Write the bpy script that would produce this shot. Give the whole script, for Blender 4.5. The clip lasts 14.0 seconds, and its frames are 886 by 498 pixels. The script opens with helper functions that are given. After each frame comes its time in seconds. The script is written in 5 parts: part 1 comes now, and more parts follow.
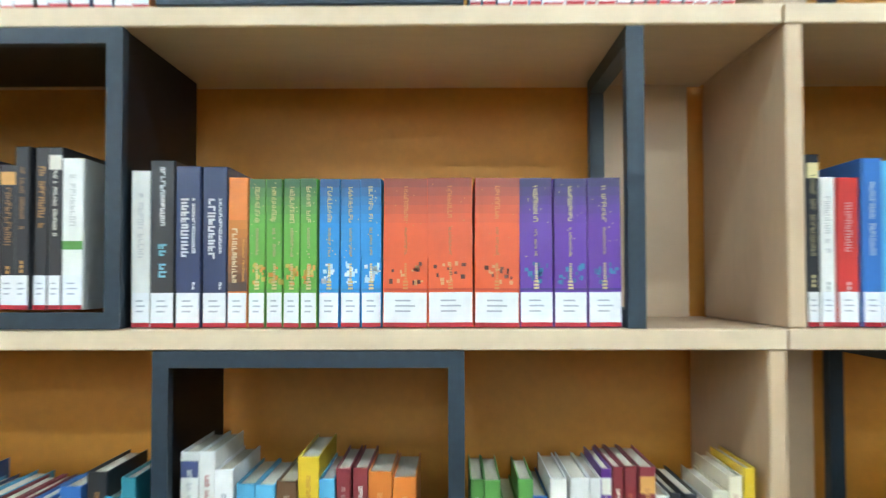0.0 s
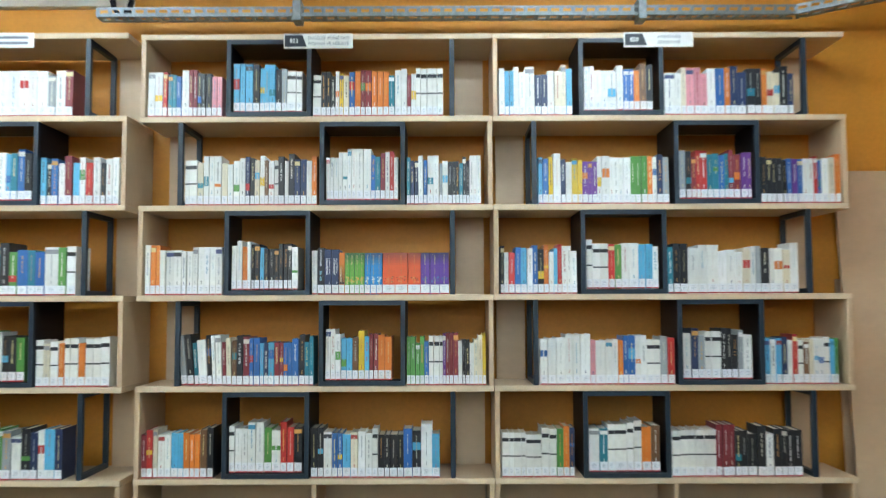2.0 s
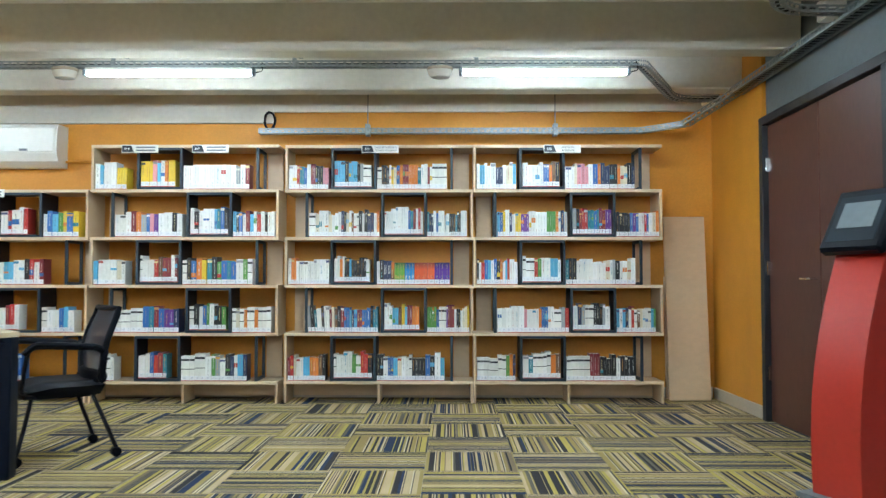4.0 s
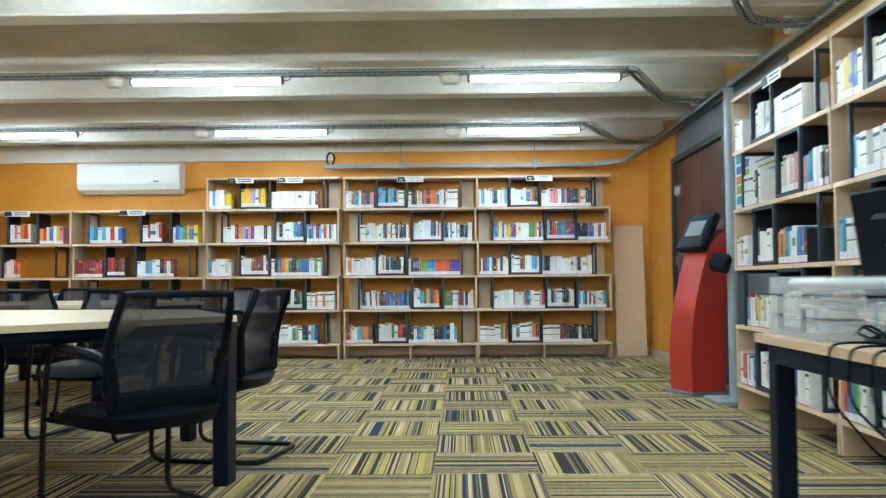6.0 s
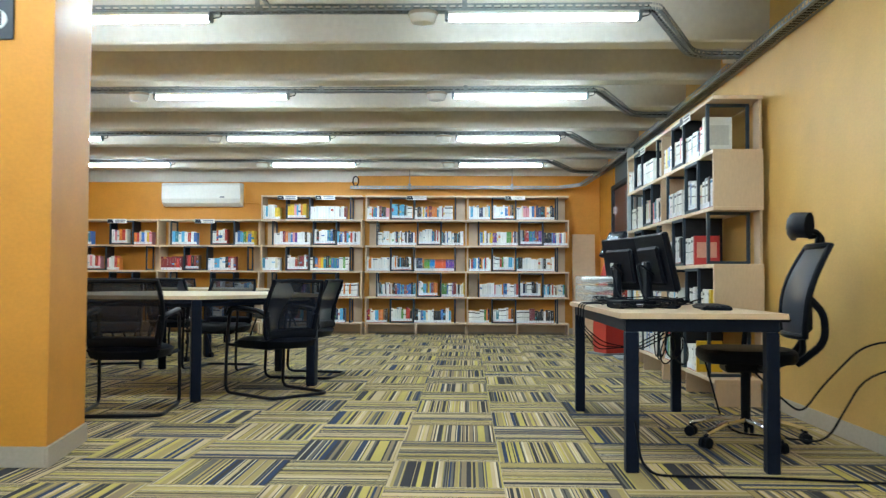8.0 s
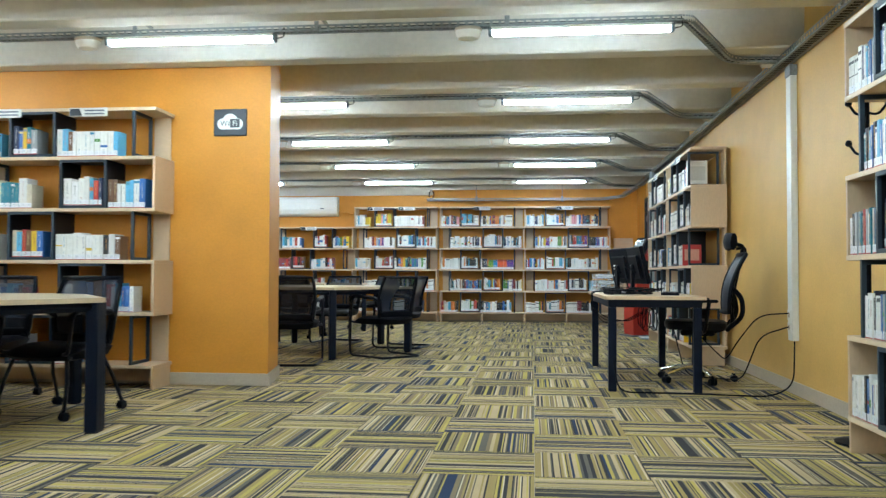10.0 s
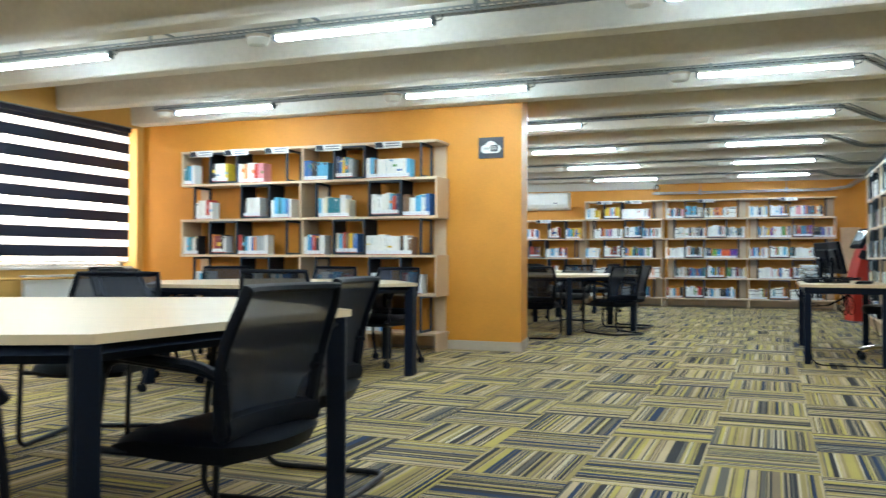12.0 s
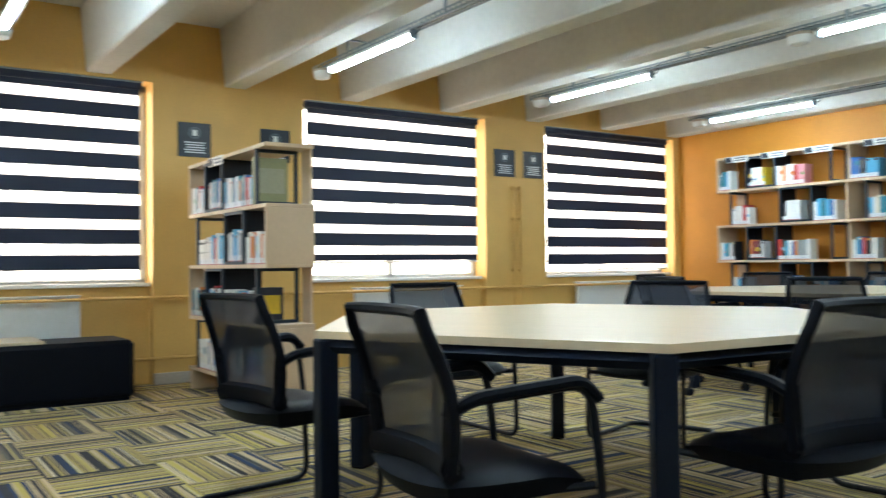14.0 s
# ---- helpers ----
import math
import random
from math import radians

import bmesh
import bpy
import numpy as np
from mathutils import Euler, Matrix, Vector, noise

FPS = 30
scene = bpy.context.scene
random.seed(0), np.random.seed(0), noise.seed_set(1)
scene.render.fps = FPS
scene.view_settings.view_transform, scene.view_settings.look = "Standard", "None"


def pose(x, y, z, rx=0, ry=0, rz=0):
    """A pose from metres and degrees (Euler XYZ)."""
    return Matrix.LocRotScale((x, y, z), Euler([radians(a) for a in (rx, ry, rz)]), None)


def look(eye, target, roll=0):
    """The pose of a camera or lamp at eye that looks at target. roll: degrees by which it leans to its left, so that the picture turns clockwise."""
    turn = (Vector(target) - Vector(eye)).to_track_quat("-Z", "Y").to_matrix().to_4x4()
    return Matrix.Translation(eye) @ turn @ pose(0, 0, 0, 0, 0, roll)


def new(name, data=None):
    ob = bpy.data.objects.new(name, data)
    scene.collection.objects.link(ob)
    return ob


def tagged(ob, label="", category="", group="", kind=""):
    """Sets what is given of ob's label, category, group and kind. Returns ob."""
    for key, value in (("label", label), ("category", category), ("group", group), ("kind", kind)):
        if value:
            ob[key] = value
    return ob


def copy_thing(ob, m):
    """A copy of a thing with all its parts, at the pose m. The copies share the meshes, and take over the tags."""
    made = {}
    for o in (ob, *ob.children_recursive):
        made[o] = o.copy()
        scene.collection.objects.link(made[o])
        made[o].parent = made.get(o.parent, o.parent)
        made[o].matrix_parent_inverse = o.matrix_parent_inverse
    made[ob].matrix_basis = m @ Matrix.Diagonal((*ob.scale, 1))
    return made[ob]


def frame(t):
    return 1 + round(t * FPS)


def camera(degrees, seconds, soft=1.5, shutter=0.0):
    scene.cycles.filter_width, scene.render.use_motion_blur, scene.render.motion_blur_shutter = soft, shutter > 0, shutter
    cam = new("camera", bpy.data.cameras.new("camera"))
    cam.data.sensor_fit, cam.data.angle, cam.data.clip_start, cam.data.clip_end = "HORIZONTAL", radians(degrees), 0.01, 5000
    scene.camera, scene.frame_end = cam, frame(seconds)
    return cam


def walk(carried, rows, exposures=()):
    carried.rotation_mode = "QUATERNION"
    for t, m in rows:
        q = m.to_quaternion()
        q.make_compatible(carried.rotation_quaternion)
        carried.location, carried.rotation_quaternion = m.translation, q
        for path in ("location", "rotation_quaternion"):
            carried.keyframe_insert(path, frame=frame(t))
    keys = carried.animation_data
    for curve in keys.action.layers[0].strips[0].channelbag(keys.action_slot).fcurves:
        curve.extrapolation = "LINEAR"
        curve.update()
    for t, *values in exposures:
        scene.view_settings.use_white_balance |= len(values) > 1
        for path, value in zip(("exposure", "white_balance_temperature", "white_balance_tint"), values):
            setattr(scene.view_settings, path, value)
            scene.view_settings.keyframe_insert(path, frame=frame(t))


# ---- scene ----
cam = camera(55.0, 14.0, soft=1.3, shutter=0.4)
PATH = [
    (0, (-0.077, -1.006, 1.041), (-0.102, 0.993, 1.111), -0.1),
    (0.5, (-0.025, -1.478, 1.017), (-0.066, 0.52, 1.112), -0.2),
    (1, (0.019, -2.129, 0.99), (-0.003, -0.132, 1.098), -0.2),
    (1.5, (0.025, -2.849, 0.973), (0.04, -0.852, 1.084), -0.3),
    (2, (0.115, -3.718, 0.938), (0.109, -1.722, 1.067), -0.2),
    (2.5, (0.189, -4.557, 0.919), (0.167, -2.562, 1.054), -0.2),
    (3, (0.178, -5.446, 1.024), (0.163, -3.448, 1.114), -0.1),
    (5.5, (0.116, -9.21, 0.889), (0.081, -7.212, 0.969), 0.0),
    (6, (0.135, -9.968, 0.877), (0.094, -7.97, 0.959), -0.4),
    (6.5, (0.177, -10.741, 0.891), (0.129, -8.743, 0.964), -0.2),
    (7, (0.218, -11.551, 0.897), (0.176, -9.552, 0.964), -0.1),
    (7.2, (0.251, -11.869, 0.885), (0.208, -9.871, 0.954), -0.0),
    (9.3, (0.451, -14.882, 0.869), (0.316, -12.888, 0.935), 0.3),
    (9.5, (0.472, -15.137, 0.872), (0.316, -13.144, 0.936), 0.3),
    (10, (0.494, -15.755, 0.875), (0.283, -13.767, 0.936), 0.2),
    (10.5, (0.608, -16.254, 0.878), (0.307, -14.277, 0.93), 0.2),
    (11, (0.7, -16.941, 0.902), (0.295, -14.983, 0.939), 0.1),
    (11.5, (0.764, -17.32, 0.909), (0.237, -15.391, 0.94), 0.3),
    (12, (0.807, -17.545, 0.931), (0.082, -15.682, 0.956), 0.2),
    (12.5, (0.935, -17.763, 0.909), (-0.034, -16.014, 0.948), -0.0),
    (13, (0.9, -17.691, 0.925), (-0.341, -16.123, 0.962), -0.6),
    (13.5, (0.847, -17.69, 0.945), (-0.618, -16.329, 0.979), -0.6),
    (14, (0.792, -17.696, 0.964), (-0.86, -16.569, 1.001), -0.6),
]
walk(cam, [(t, look(eye, target, roll)) for t, eye, target, roll in PATH],
     [(0, 0.45, 6600, 11), (0.5, 0.06, 6500, 10), (1.5, 0.02, 6600, 11), (3, 0.08, 6600, 11), (5.5, 0.06, 6500, 10), (7, 0.06, 6500, 10), (9.5, -0.17, 6500, 10), (11.5, -0.15, 6450, 10), (14, -0.30, 6150, 9)])

# world, exposure and the large lights ---------------------------------------
world = bpy.data.worlds.new("world")
world.use_nodes = True
scene.world = world
wn = world.node_tree
sky = wn.nodes.new("ShaderNodeTexSky")
sky.sky_type = "NISHITA"
sky.sun_disc = False
sky.sun_elevation, sky.sun_rotation = radians(40), radians(250)
wn.nodes["Background"].inputs["Strength"].default_value = 0.12
wn.links.new(sky.outputs[0], wn.nodes["Background"].inputs["Color"])
TUBE_POWER = 205.0
DAYLIGHT = 7.0

# the plan -------------------------------------------------------------------
XR = 2.43            # right wall
XL = -6.35           # window wall
XL1 = -6.12          # wall beside the first room
YB = 0.41            # wall behind the shelves
YE = -21.0           # wall behind the camera
PY0, PY1, PX = -9.22, -8.57, -1.60   # partition
RIB_Z, SLAB_Z = 2.525, 3.03
LAMP_Y = [-1.12 - 2.265 * k for k in range(9)]
LAMP_X = [(0.205, 1.395), (-2.445, -1.245), (-5.105, -3.895)]
LAMP_Z = 2.475
BW, BD = 1.573, 0.345
BOARD = 0.026
LEVELS = [0.183, 0.582, 0.980, 1.378, 1.776]   # tops of the boards
TOP = 2.150

# materials ------------------------------------------------------------------


def material(name, colour, rough=0.5, metal=0.0, grain=0.0, scale=30.0, bump=0.0, spots=0.0, stretch=(1, 1, 1), spec=0.5):
    m = bpy.data.materials.new(name)
    m.use_nodes = True
    nt = m.node_tree
    bs = nt.nodes["Principled BSDF"]
    bs.inputs["Roughness"].default_value = rough
    bs.inputs["Metallic"].default_value = metal
    bs.inputs["Specular IOR Level"].default_value = spec
    bs.inputs["Base Color"].default_value = (*colour, 1)
    if grain or bump or spots:
        tc = nt.nodes.new("ShaderNodeTexCoord")
        mp = nt.nodes.new("ShaderNodeMapping")
        mp.inputs["Scale"].default_value = stretch
        nt.links.new(tc.outputs["Object"], mp.inputs[0])
        fine = nt.nodes.new("ShaderNodeTexNoise")
        fine.inputs["Scale"].default_value = scale
        fine.inputs["Detail"].default_value = 5
        nt.links.new(mp.outputs[0], fine.inputs["Vector"])
        broad = nt.nodes.new("ShaderNodeTexNoise")
        broad.inputs["Scale"].default_value = scale / 18
        broad.inputs["Detail"].default_value = 3
        nt.links.new(mp.outputs[0], broad.inputs["Vector"])
        a = nt.nodes.new("ShaderNodeMapRange")
        a.inputs[1].default_value, a.inputs[2].default_value = 0.3, 0.7
        a.inputs[3].default_value, a.inputs[4].default_value = 1 - grain, 1 + grain
        nt.links.new(fine.outputs[0], a.inputs[0])
        b = nt.nodes.new("ShaderNodeMapRange")
        b.inputs[1].default_value, b.inputs[2].default_value = 0.3, 0.7
        b.inputs[3].default_value, b.inputs[4].default_value = 1 - spots, 1 + spots
        nt.links.new(broad.outputs[0], b.inputs[0])
        mul = nt.nodes.new("ShaderNodeMath")
        mul.operation = "MULTIPLY"
        nt.links.new(a.outputs[0], mul.inputs[0])
        nt.links.new(b.outputs[0], mul.inputs[1])
        hue = nt.nodes.new("ShaderNodeHueSaturation")
        hue.inputs["Color"].default_value = (*colour, 1)
        nt.links.new(mul.outputs[0], hue.inputs["Value"])
        nt.links.new(hue.outputs[0], bs.inputs["Base Color"])
        if bump:
            bp = nt.nodes.new("ShaderNodeBump")
            bp.inputs["Strength"].default_value = bump
            bp.inputs["Distance"].default_value = 0.002
            nt.links.new(fine.outputs[0], bp.inputs["Height"])
            nt.links.new(bp.outputs[0], bs.inputs["Normal"])
    return m


def glow(name, colour, strength):
    m = bpy.data.materials.new(name)
    m.use_nodes = True
    bs = m.node_tree.nodes["Principled BSDF"]
    bs.inputs["Base Color"].default_value = (*colour, 1)
    bs.inputs["Emission Color"].default_value = (*colour, 1)
    bs.inputs["Emission Strength"].default_value = strength
    return m


def see_through(name, colour, clear, translucent=0.0, rough=0.6):
    m = bpy.data.materials.new(name)
    m.use_nodes = True
    nt = m.node_tree
    out = nt.nodes["Material Output"]
    bs = nt.nodes["Principled BSDF"]
    bs.inputs["Base Color"].default_value = (*colour, 1)
    bs.inputs["Roughness"].default_value = rough
    last = bs.outputs[0]
    if translucent:
        tr = nt.nodes.new("ShaderNodeBsdfTranslucent")
        tr.inputs[0].default_value = (*colour, 1)
        mx = nt.nodes.new("ShaderNodeMixShader")
        mx.inputs[0].default_value = translucent
        nt.links.new(last, mx.inputs[1])
        nt.links.new(tr.outputs[0], mx.inputs[2])
        last = mx.outputs[0]
    if clear:
        tp = nt.nodes.new("ShaderNodeBsdfTransparent")
        mx = nt.nodes.new("ShaderNodeMixShader")
        mx.inputs[0].default_value = clear
        nt.links.new(last, mx.inputs[1])
        nt.links.new(tp.outputs[0], mx.inputs[2])
        last = mx.outputs[0]
    nt.links.new(last, out.inputs[0])
    return m


def tint_material(name, rough):
    """A printed surface: the colour lies in the mesh, with a little wear on it."""
    m = bpy.data.materials.new(name)
    m.use_nodes = True
    nt = m.node_tree
    bs = nt.nodes["Principled BSDF"]
    bs.inputs["Roughness"].default_value = rough
    at = nt.nodes.new("ShaderNodeAttribute")
    at.attribute_name = "tint"
    tc = nt.nodes.new("ShaderNodeTexCoord")
    ns = nt.nodes.new("ShaderNodeTexNoise")
    ns.inputs["Scale"].default_value = 45
    ns.inputs["Detail"].default_value = 5
    nt.links.new(tc.outputs["Object"], ns.inputs["Vector"])
    mr = nt.nodes.new("ShaderNodeMapRange")
    mr.inputs[3].default_value, mr.inputs[4].default_value = 0.82, 1.12
    nt.links.new(ns.outputs[0], mr.inputs[0])
    hue = nt.nodes.new("ShaderNodeHueSaturation")
    nt.links.new(at.outputs["Color"], hue.inputs["Color"])
    nt.links.new(mr.outputs[0], hue.inputs["Value"])
    nt.links.new(hue.outputs[0], bs.inputs["Base Color"])
    return m


def carpet_material():
    m = bpy.data.materials.new("striped_carpet")
    m.use_nodes = True
    nt = m.node_tree
    N, L = nt.nodes.new, nt.links.new
    bs = nt.nodes["Principled BSDF"]
    bs.inputs["Roughness"].default_value = 0.95
    bs.inputs["Specular IOR Level"].default_value = 0.15
    uv = N("ShaderNodeUVMap")
    uv.uv_map = "weave"
    sep = N("ShaderNodeSeparateXYZ")
    L(uv.outputs[0], sep.inputs[0])
    info, geo = N("ShaderNodeObjectInfo"), N("ShaderNodeNewGeometry")
    rnd = N("ShaderNodeMath")
    rnd.operation = "ADD"
    L(info.outputs["Random"], rnd.inputs[0])
    L(geo.outputs["Random Per Island"], rnd.inputs[1])
    off = N("ShaderNodeMath")
    off.operation = "MULTIPLY_ADD"
    off.inputs[1].default_value = 41.0
    L(rnd.outputs[0], off.inputs[0])
    L(sep.outputs[0], off.inputs[2])

    def stripe(width, seed):
        a = N("ShaderNodeMath")
        a.operation = "MULTIPLY_ADD"
        a.inputs[1].default_value, a.inputs[2].default_value = 1 / width, seed
        L(off.outputs[0], a.inputs[0])
        b = N("ShaderNodeMath")
        b.operation = "FLOOR"
        L(a.outputs[0], b.inputs[0])
        c = N("ShaderNodeTexWhiteNoise")
        c.noise_dimensions = "1D"
        L(b.outputs[0], c.inputs["W"])
        return c.outputs["Value"]

    def ramp(src, stops):
        r = N("ShaderNodeValToRGB")
        r.color_ramp.interpolation = "CONSTANT"
        e = r.color_ramp.elements
        while len(e) < len(stops):
            e.new(0.5)
        for el, (p, c) in zip(e, stops):
            el.position, el.color = p, (*c, 1)
        L(src, r.inputs[0])
        return r.outputs[0]

    olive, gold, sand = (0.345, 0.255, 0.098), (0.47, 0.365, 0.100), (0.50, 0.375, 0.220)
    brown, grey, dark, navy = (0.24, 0.175, 0.105), (0.13, 0.115, 0.092), (0.036, 0.034, 0.038), (0.024, 0.040, 0.085)
    broad = ramp(stripe(0.043, 3), [(0, dark), (0.16, navy), (0.30, olive), (0.52, gold), (0.68, sand), (0.86, olive), (0.93, brown)])
    mid = ramp(stripe(0.019, 17), [(0, dark), (0.20, olive), (0.40, gold), (0.52, grey), (0.68, sand), (0.86, brown), (0.94, navy)])
    thin = ramp(stripe(0.0055, 29), [(0, dark), (0.3, grey), (0.5, sand), (0.75, gold), (0.9, (0.62, 0.52, 0.36))])

    def choose(src, limit, a, c):
        g = N("ShaderNodeMath")
        g.operation = "GREATER_THAN"
        g.inputs[1].default_value = limit
        L(src, g.inputs[0])
        mx = N("ShaderNodeMix")
        mx.data_type = "RGBA"
        L(g.outputs[0], mx.inputs[0])
        L(a, mx.inputs[6])
        L(c, mx.inputs[7])
        return mx

    m1 = choose(stripe(0.026, 11), 0.52, broad, mid)
    m2 = choose(stripe(0.011, 5), 0.66, m1.outputs[2], thin)
    # pile and wear
    tc = N("ShaderNodeTexCoord")
    ns = N("ShaderNodeTexNoise")
    ns.inputs["Scale"].default_value, ns.inputs["Detail"].default_value = 260, 4
    L(uv.outputs[0], ns.inputs["Vector"])
    big = N("ShaderNodeTexNoise")
    big.inputs["Scale"].default_value, big.inputs["Detail"].default_value = 1.4, 3
    L(geo.outputs["Position"], big.inputs["Vector"])
    ad = N("ShaderNodeMath")
    ad.operation = "ADD"
    L(ns.outputs[0], ad.inputs[0])
    L(big.outputs[0], ad.inputs[1])
    mr = N("ShaderNodeMapRange")
    mr.inputs[1].default_value, mr.inputs[2].default_value = 0.6, 1.4
    mr.inputs[3].default_value, mr.inputs[4].default_value = 0.72, 1.28
    L(ad.outputs[0], mr.inputs[0])
    hue = N("ShaderNodeHueSaturation")
    L(m2.outputs[2], hue.inputs["Color"])
    L(mr.outputs[0], hue.inputs["Value"])
    L(hue.outputs[0], bs.inputs["Base Color"])
    bp = N("ShaderNodeBump")
    bp.inputs["Strength"].default_value, bp.inputs["Distance"].default_value = 0.5, 0.003
    L(ns.outputs[0], bp.inputs["Height"])
    L(bp.outputs[0], bs.inputs["Normal"])
    return m


ORANGE = material("orange_wall_paint", (0.63, 0.258, 0.024), 0.55, grain=0.05, scale=60, bump=0.12, spots=0.06)
# lighter and yellower than ORANGE: the long side wall's lit tone is in this colour
YELLOW = material("warm_yellow_wall", (0.66, 0.40, 0.11), 0.55, grain=0.04, scale=60, bump=0.12, spots=0.05)
WHITE = material("white_ceiling_paint", (0.62, 0.595, 0.535), 0.95, grain=0.04, scale=25, bump=0.08, spots=0.07, spec=0.04)
SKIRT = material("grey_skirting", (0.45, 0.38, 0.30), 0.6, grain=0.06, scale=50)
WOOD = material("maple_laminate", (0.61, 0.44, 0.285), 0.45, grain=0.04, scale=16, spots=0.05, stretch=(1, 4, 1.6), bump=0.01)
TABLEWOOD = material("pale_table_laminate", (0.66, 0.53, 0.36), 0.32, grain=0.05, scale=26, spots=0.04, stretch=(1, 7, 1))
EDGE = material("light_edge_band", (0.68, 0.53, 0.36), 0.5, grain=0.05, scale=40)
STEEL = material("blue_black_powder_coat", (0.016, 0.030, 0.046), 0.45, grain=0.12, scale=120, bump=0.1, spec=0.4)
TABLESTEEL = material("dark_blue_table_steel", (0.0042, 0.0080, 0.0190), 0.5, grain=0.12, scale=120, bump=0.1, spec=0.14)
STEELIN = material("black_sheet_steel", (0.006, 0.006, 0.009), 0.5, grain=0.1, scale=60, spec=0.3)
GALV = material("galvanised_steel", (0.25, 0.28, 0.295), 0.5, metal=0.6, grain=0.2, scale=50, spots=0.1)
BLACK = material("black_plastic", (0.0022, 0.0034, 0.0075), 0.5, grain=0.15, scale=80, bump=0.1, spec=0.12)
LEATHER = material("black_upholstery", (0.002, 0.003, 0.0068), 0.5, grain=0.2, scale=160, bump=0.3, spec=0.12)
TUBEMET = material("black_lacquered_tube", (0.0022, 0.0036, 0.0090), 0.35, grain=0.1, scale=60, spec=0.25)
CHROME = material("chrome", (0.7, 0.7, 0.72), 0.15, metal=1.0, grain=0.04, scale=40)
PLASTICW = material("white_plastic", (0.74, 0.74, 0.71), 0.35, grain=0.03, scale=30, spots=0.03)
RED = material("red_lacquer", (0.42, 0.028, 0.018), 0.35, grain=0.05, scale=40, spots=0.04)
DOORWOOD = material("dark_red_brown_door_veneer", (0.085, 0.028, 0.020), 0.4, grain=0.25, scale=22, stretch=(6, 6, 0.7))
DARKFRAME = material("dark_door_frame", (0.012, 0.014, 0.02), 0.5, grain=0.1, scale=40)
PAPERWHITE = material("poster_paper", (0.72, 0.76, 0.80), 0.5, grain=0.03, scale=12)
POSTER_INK = {n: material("poster_ink_" + n, c, 0.5, grain=0.05, scale=40) for n, c in (("red", (0.6, 0.03, 0.05)), ("cyan", (0.01, 0.35, 0.45)), ("blue", (0.02, 0.14, 0.45)), ("orange", (0.75, 0.22, 0.02)), ("green", (0.25, 0.42, 0.03)), ("grey", (0.22, 0.25, 0.30)))}
POSTSTEEL = material("pale_blue_grey_steel", (0.30, 0.36, 0.40), 0.4, grain=0.05, scale=40, spots=0.06)
TRANSOM = material("blue_grey_panel", (0.13, 0.16, 0.18), 0.5, grain=0.06, scale=30, spots=0.05)
SCREEN = material("dark_screen", (0.03, 0.04, 0.05), 0.12, grain=0.05, scale=10)
PRINT = tint_material("printed_cover", 0.38)
PAPER = material("page_edges", (0.66, 0.60, 0.50), 0.8, grain=0.12, scale=300, stretch=(1, 1, 1))
LABEL = material("white_paper_label", (0.78, 0.80, 0.82), 0.5, grain=0.03, scale=90)
LABELRED = material("red_label_edge", (0.50, 0.02, 0.03), 0.5, grain=0.05, scale=90)
INK = material("grey_print", (0.16, 0.18, 0.22), 0.6, grain=0.05, scale=90)
NAVY = material("navy_sign_face", (0.010, 0.016, 0.026), 0.45, grain=0.06, scale=40)
SHEER = see_through("sheer_white_fabric", (0.86, 0.87, 0.88), 0.25, 0.75)
DARKBAND = see_through("navy_blind_fabric", (0.010, 0.017, 0.046), 0.0, 0.12)
NETTING = see_through("black_mesh_fabric", (0.006, 0.010, 0.024), 0.14)
ACRYLIC = see_through("clear_acrylic", (0.80, 0.83, 0.84), 0.76, 0.0, 0.12)
TUBEGLOW = glow("lit_tube", (0.75, 0.96, 1.07), TUBE_POWER)
TUBESIDE = glow("lit_tube_side", (0.75, 0.96, 1.07), TUBE_POWER * 0.22)
OUTSIDE = glow("bright_overcast_outside", (1.0, 0.965, 0.89), DAYLIGHT)
CARPET = carpet_material()

# mesh helpers ---------------------------------------------------------------


